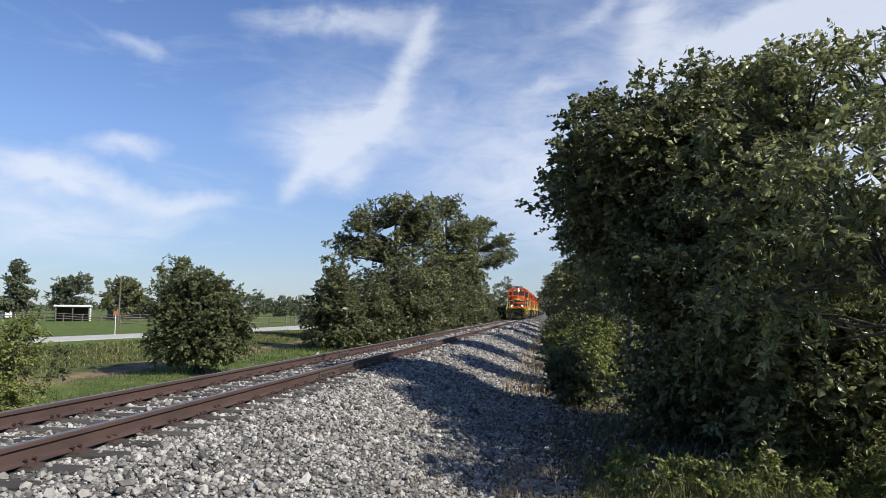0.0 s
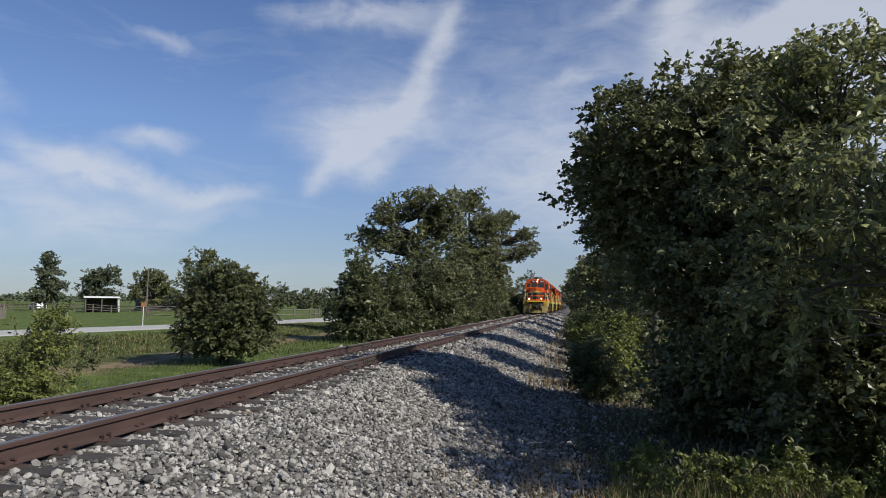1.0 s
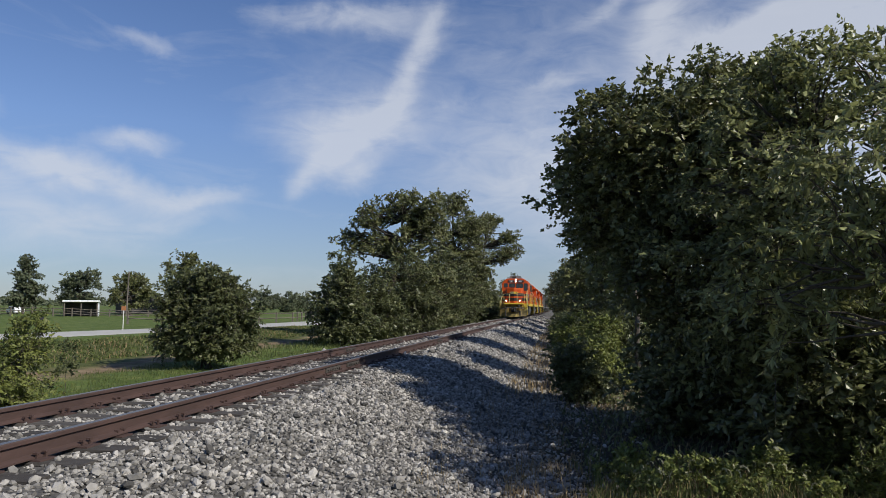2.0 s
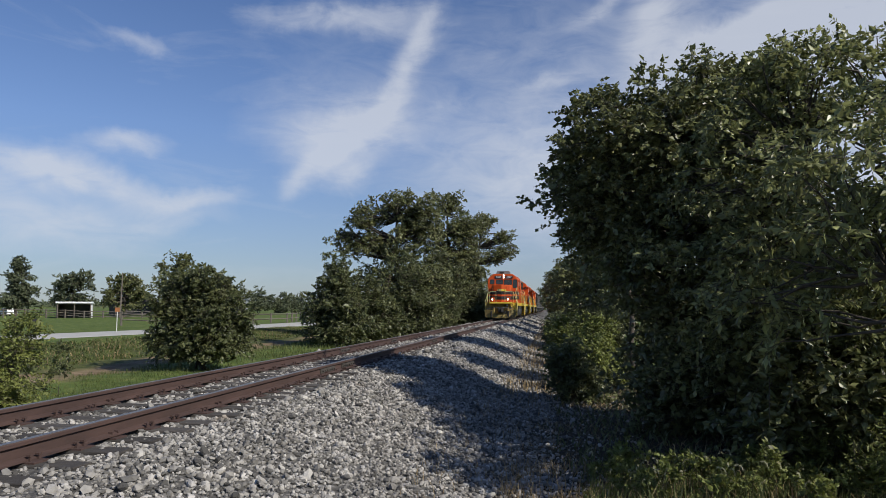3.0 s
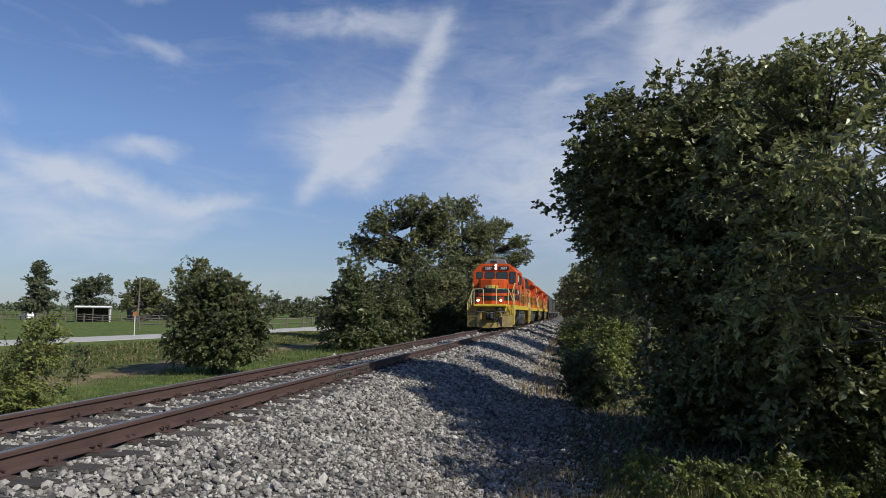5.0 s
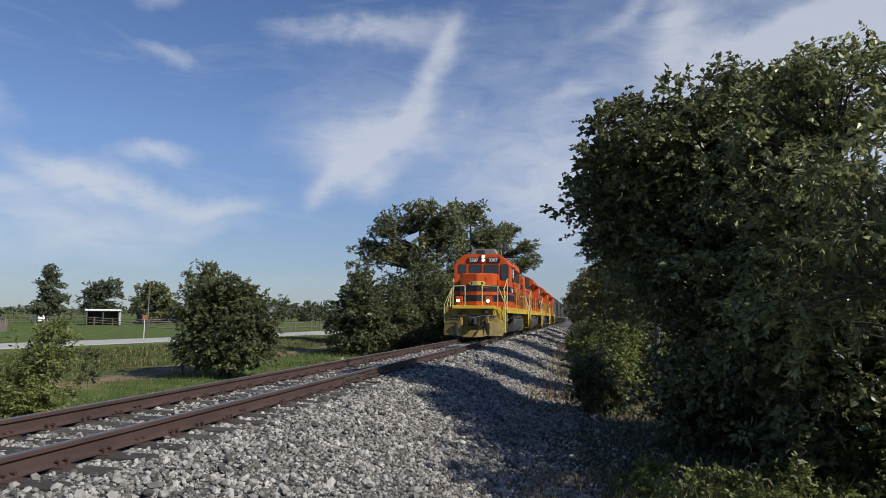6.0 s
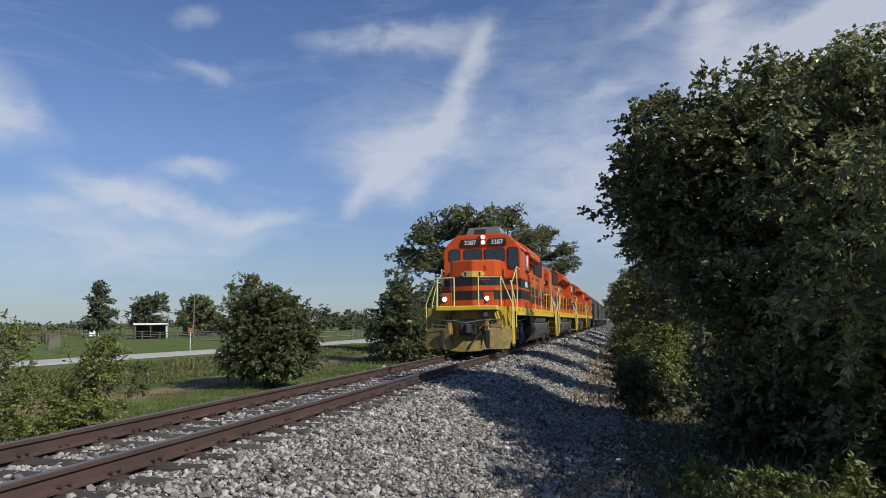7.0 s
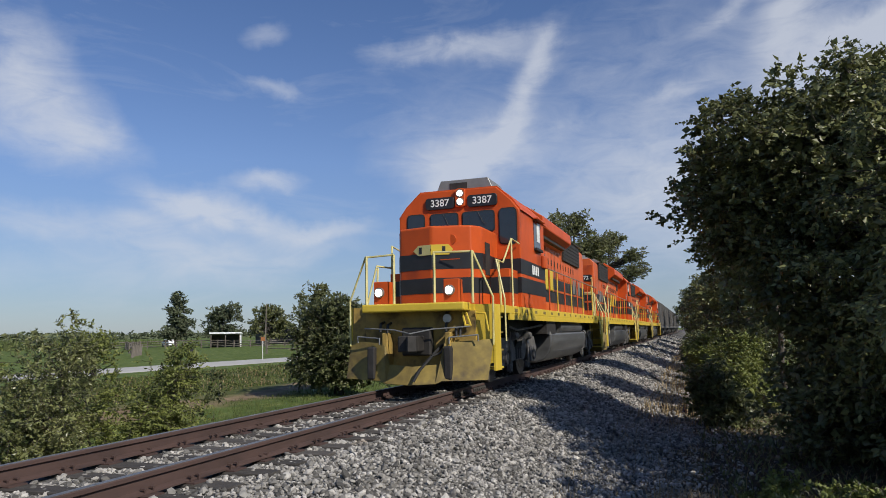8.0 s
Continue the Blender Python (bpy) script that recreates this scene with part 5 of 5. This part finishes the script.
    for x in (-0.35, 0.5):
        P("wiper", tube(bmesh.new(), [(x, 2.77, 3.86), (x + 0.12, 2.755, 3.62), (x + 0.2, 2.755, 3.55)], 0.008), "rubber")
    for s in (-1, 1):
        for y0, y1 in ((4.25, 5.0),):
            bm = boxed(min(s * 1.479, s * 1.492), max(s * 1.479, s * 1.492), y0, y1, 3.12, 3.80)
            w = P("side_window", bm, "window", "dark sliding cab window")
            bm = boxed(min(s * 1.48, s * 1.505), max(s * 1.48, s * 1.505), y0 + 0.32, y0 + 0.62, 3.3, 3.78)
            P("window_blind", bm, "white", "pale half-open sash", w)
            bm = boxed(min(s * 1.48, s * 1.62), max(s * 1.48, s * 1.62), y0 - 0.1, y1 + 0.1, 3.82, 3.85)
            P("sun_shade", bm, "orange")
            P("arm_rest", boxed(min(s * 1.48, s * 1.56), max(s * 1.48, s * 1.56), y0, y1, 3.06, 3.12), "rubber")
        bm = boxed(min(s * 1.48, s * 1.56), max(s * 1.48, s * 1.56), 5.05, 5.5, 2.68, 3.0, bevel=0.02)
        P("cab_box", bm, "orange")
        # reporting mark as plain bars
        for k in range(4):
            P("side_mark", boxed(min(s * 1.486, s * 1.492), max(s * 1.486, s * 1.492), 3.95 + k * 0.2, 4.07 + k * 0.2, 2.44, 2.66), "white", "white bars of a mark")
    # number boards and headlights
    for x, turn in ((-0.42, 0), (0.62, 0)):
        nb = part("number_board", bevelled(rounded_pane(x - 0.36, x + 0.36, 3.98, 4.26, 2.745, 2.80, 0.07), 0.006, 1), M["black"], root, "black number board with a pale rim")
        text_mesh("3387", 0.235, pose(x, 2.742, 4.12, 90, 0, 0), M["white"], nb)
    P("headlight_case", bevelled(rounded_pane(-0.03, 0.21, 4.0, 4.44, 2.73, 2.8, 0.05), 0.008, 1), "orange")
    for z in (4.12, 4.32):
        P("bezel", cyl(bmesh.new(), (0.09, 2.735, z), (0.09, 2.72, z), 0.095, seg=20), "steel", "bright metal lamp rim")
        P("headlight", cyl(bmesh.new(), (0.09, 2.73, z), (0.09, 2.712, z), 0.07, seg=18), "lamp", "lit headlamp")
    ac = P("air_conditioner", bevelled(prism(bmesh.new(), [(-0.72, 4.45), (0.76, 4.45), (0.62, 4.78), (-0.58, 4.78)], "y", 3.3, 4.5), 0.015, 1), "steel", "grey rooftop air conditioner")
    P("grille", boxed(-0.35, 0.1, 3.285, 3.31, 4.5, 4.7), "grime", "", ac)
    P("horn", cyl(bmesh.new(), (0.5, 4.9, 4.6), (0.5, 4.5, 4.62), 0.03, 0.08, seg=10), "steel")
    # long hood
    P("hood", bevelled(prism(bmesh.new(), [(-0.95, 1.62), (0.95, 1.62), (0.95, 4.12), (0.78, 4.30), (-0.78, 4.30), (-0.95, 4.12)], "y", 5.5, 16.0), 0.02), "orange_dirty", "soot-streaked orange long hood")
    for z0, z1 in ((1.95, 2.30), (2.38, 2.72)):
        P("hood_stripe", boxed(-0.957, 0.957, 5.5, 16.006, z0, z1), "black", "black stripe")
    for s in (-1, 1):
        for k in range(13):
            y = 6.6 + k * 0.52
            x0, x1 = sorted((s * 0.95, s * 0.966))
            d = P("hood_door", boxed(x0, x1, y, y + 0.47, 2.76, 3.72, bevel=0.006), "orange_dirty", "sooty orange hood door")
            P("latch", boxed(min(s * 0.966, s * 0.985), max(s * 0.966, s * 0.985), y + 0.40, y + 0.44, 3.1, 3.28), "grime", "", d)
        x0, x1 = sorted((s * 0.95, s * 1.06))
        P("intake_box", bevelled(prism(bmesh.new(), [(s * 0.94, 3.62), (s * 1.36, 3.92), (s * 1.34, 4.22), (s * 0.82, 4.56), (s * 0.5, 4.3)], "y", 6.2, 10.7), 0.02, 1), "orange", "orange flared dynamic brake housing")
        P("brake_grille", boxed(min(s * 1.06, s * 1.2), max(s * 1.06, s * 1.2), 6.5, 10.4, 3.70, 3.78), "grime")
        P("filter_grille", boxed(*sorted((s * 0.94, s * 0.975)), 5.7, 6.5, 3.3, 4.0), "grime", "dark intake grille")
        rg = P("radiator_grille", boxed(*sorted((s * 0.93, s * 1.03)), 11.0, 14.5, 3.45, 4.22, bevel=0.01), "grime", "black radiator grille")
        for k in range(5):
            P("slat", boxed(*sorted((s * 1.03, s * 1.045)), 11.05, 14.45, 3.56 + k * 0.125, 3.62 + k * 0.125), "grime", "", rg)
        P("radiator_roof", bevelled(prism(bmesh.new(), [(s * 0.9, 4.2), (s * 1.1, 4.24), (s * 0.8, 4.42), (s * 0.5, 4.3)], "y", 10.9, 14.7), 0.01, 1), "steel", "grey radiator roof edge")
        # faded hood lettering as plain bars
        for k in range(2):
            P("hood_mark", boxed(*sorted((s * 0.958, s * 0.972)), 8.1 + k * 0.75, 8.55 + k * 0.75, 2.30, 2.96), "yellow", "pale yellow bars of a mark")
        for k in range(3):
            P("hood_mark", boxed(*sorted((s * 0.958, s * 0.972)), 13.2 + k * 0.6, 13.55 + k * 0.6, 2.4, 2.9), "steel", "faded pale bars of a mark")
        # side handrail
        P("side_rail", tube(bmesh.new(), [(s * 1.44, 5.65, 3.1), (s * 1.46, 6.0, 2.74), (s * 1.46, 15.9, 2.74)], 0.019), "steel", "pale tube handrail")
        for k in range(9):
            y = 6.1 + k * 1.2
            P("rail_post", cyl(bmesh.new(), (s * 1.46, y, 1.6), (s * 1.46, y, 2.74), 0.019, seg=6), "yellow" if k % 2 else "orange")
        # below the deck
        P("air_tank", bevelled(cyl(bmesh.new(), (s * 1.2, 8.2, 1.18), (s * 1.2, 12.2, 1.18), 0.19, seg=18), 0.03, 1), "tank", "black air reservoir")
        P("battery_box", boxed(*sorted((s * 0.95, s * 1.42)), 5.75, 7.0, 1.0, 1.44), "grime")
        P("bell", cyl(bmesh.new(), (s * 1.3, 6.2, 0.98), (s * 1.3, 6.2, 1.2), 0.16, 0.07, seg=14), "truck")
        P("sand_pipe", tube(bmesh.new(), [(s * 1.2, 1.6, 1.4), (s * 1.18, 1.7, 0.8), (s * 0.9, 1.75, 0.3)], 0.03), "truck")
        P("brake_pipe", tube(bmesh.new(), [(s * 1.3, 2.2, 1.2), (s * 1.25, 3.2, 1.12), (s * 1.25, 4.8, 1.18), (s * 1.3, 6.0, 1.25)], 0.028), "truck")
    P("hood_end", boxed(-0.9, 0.9, 15.99, 16.03, 2.85, 4.0, bevel=0.012), "orange", "orange hood end panel")
    for x in (-0.55, 0.55):
        nb = part("number_board", bevelled(rounded_pane(x - 0.32, x + 0.32, 3.27, 3.56, 16.03, 16.06, 0.06), 0.006, 1), M["black"], root, "black number board")
    P("rear_lamp", cyl(bmesh.new(), (0, 16.03, 4.02), (0, 16.07, 4.02), 0.09, seg=16), "lens")
    for y in (8.2, 9.4, 10.6, 13.1, 14.2, 15.2):
        P("roof_fan", cyl(bmesh.new(), (0, y, 4.3), (0, y, 4.52), 0.5, seg=24), "steel", "grey roof fan")
    P("exhaust_stack", boxed(-0.25, 0.25, 7.0, 7.5, 4.3, 4.55, bevel=0.02), "grime")
    bm = prism(bmesh.new(), [(-1.40, 1.02), (-1.43, 0.78), (-1.36, 0.52), (-1.18, 0.31), (-0.95, 0.22), (0.95, 0.22), (1.18, 0.31), (1.36, 0.52), (1.43, 0.78), (1.40, 1.02)], "y", 6.4, 12.6)
    P("fuel_tank", bevelled(bm, 0.05), "tank", "worn black fuel tank with a dull sheen")
    for yc in (3.75, 14.35):
        loco_truck(root, yc)
        for dy in (-1.37, 1.37):
            wheelset(root, yc + dy, 0.508)
    return root


def hopper():
    root = tagged(empty("hopper_car"), "weathered grey covered hopper car behind the locomotives", "freight car", "hopper cars")
    body = material("weathered_grey_car", [(0.3, (0.075, 0.07, 0.066)), (0.7, (0.14, 0.135, 0.128))], scale=1.2, rough=0.7, bump=0.08, stretch=(1, 1.5, 0.3), second=((0.10, 0.07, 0.05), 1.0, 0.6))
    part("body", bevelled(prism(bmesh.new(), [(-1.45, 1.3), (1.45, 1.3), (1.55, 2.2), (1.5, 4.1), (0.9, 4.5), (-0.9, 4.5), (-1.5, 4.1), (-1.55, 2.2)], "y", 1.2, 14.2), 0.02, 1), body, root)
    for y0 in (1.6, 5.7, 9.8):
        part("hopper_bay", prism(bmesh.new(), [(y0, 1.35), (y0 + 4.0, 1.35), (y0 + 2.5, 0.45), (y0 + 1.5, 0.45)], "x", -1.2, 1.2), body, root)
    for s in (-1, 1):
        for k in range(12):
            y = 1.5 + k * 1.13
            part("rib", boxed(*sorted((s * 1.5, s * 1.6)), y - 0.05, y + 0.05, 1.4, 4.05), body, root)
        part("side_sill", boxed(*sorted((s * 1.3, s * 1.56)), 0.3, 15.1, 1.1, 1.35), body, root)
    for y0, y1 in ((0.3, 1.3), (14.1, 15.1)):
        part("end_platform", boxed(-1.4, 1.4, y0, y1, 1.1, 1.25), body, root)
        part("ladder", ring(bmesh.new(), -1.4, -0.9, 1.25, 4.2, y0 + 0.4, y0 + 0.45, 0.05), body, root)
    for y in (0.0, 15.4):
        part("coupler", boxed(-0.12, 0.12, y - 0.35, y + 0.35, 0.75, 1.0, bevel=0.03), M["grime"], root)
    for yc in (2.3, 13.1):
        for s in (-1, 1):
            part("side_frame", prism(bmesh.new(), [(yc - 1.2, 0.6), (yc - 0.5, 0.8), (yc + 0.5, 0.8), (yc + 1.2, 0.6), (yc + 0.5, 0.25), (yc - 0.5, 0.25)], "x", s * 1.0 - 0.07, s * 1.0 + 0.07), M["truck"], root)
        for dy in (-0.88, 0.88):
            wheelset(root, yc + dy, 0.42)
    return root


lead = locomotive()
units = [(lead, 0.0, 1)]
for k in (1, 2, 3):
    trail = copy_thing(lead, pose(0, 0, 0))
    tagged(trail, "orange and black diesel locomotive running hood first behind the leader")
    units.append((trail, 18.04 * k + 17.2, -1))
car = hopper()
units.append((car, 18.04 * 4 + 0.3, 1))
for k in range(1, 7):
    units.append((copy_thing(car, pose(0, 0, 0)), 18.04 * 4 + 0.3 + 15.9 * k, 1))
for ob, back, way in units[1:4]:
    # trailing units run with their lamps out
    for o in ob.children_recursive:
        if o.name.startswith(("headlight", "lamp")):
            o.data = o.data.copy()
            o.data.materials[0] = M["lens"]

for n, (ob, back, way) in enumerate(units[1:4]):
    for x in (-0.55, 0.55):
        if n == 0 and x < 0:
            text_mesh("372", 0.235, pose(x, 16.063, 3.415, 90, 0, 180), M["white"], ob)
        else:
            for k in range(3):
                part("number_bar", boxed(x - 0.17 + k * 0.13, x - 0.09 + k * 0.13, 16.06, 16.066, 3.34, 3.48), M["white"], ob, "white bar")

SPEED = 10.6


def front_y(t):
    return 12.35 + SPEED * (8.0 - t)


def motions():
    for ob, back, way in units:
        walk(ob, [(t, pose(TRACK + 0.05, front_y(t) + back, 0, 0, 0, 0 if way > 0 else 180)) for t in (0, 2, 4, 6, 8)])
        for o in ob.children:
            if not o.name.startswith("wheelset"):
                continue
            x, y, r = o.location
            # rolling towards -y of the track
            turn = way * math.degrees(SPEED / (0.508 if r > 0.47 else 0.42))
            n = 130 if r > 0.47 else 160
            walk(o, [(8.0 * i / n, pose(x, y, r, turn * 8.0 * i / n)) for i in range(n + 1)])


motions()
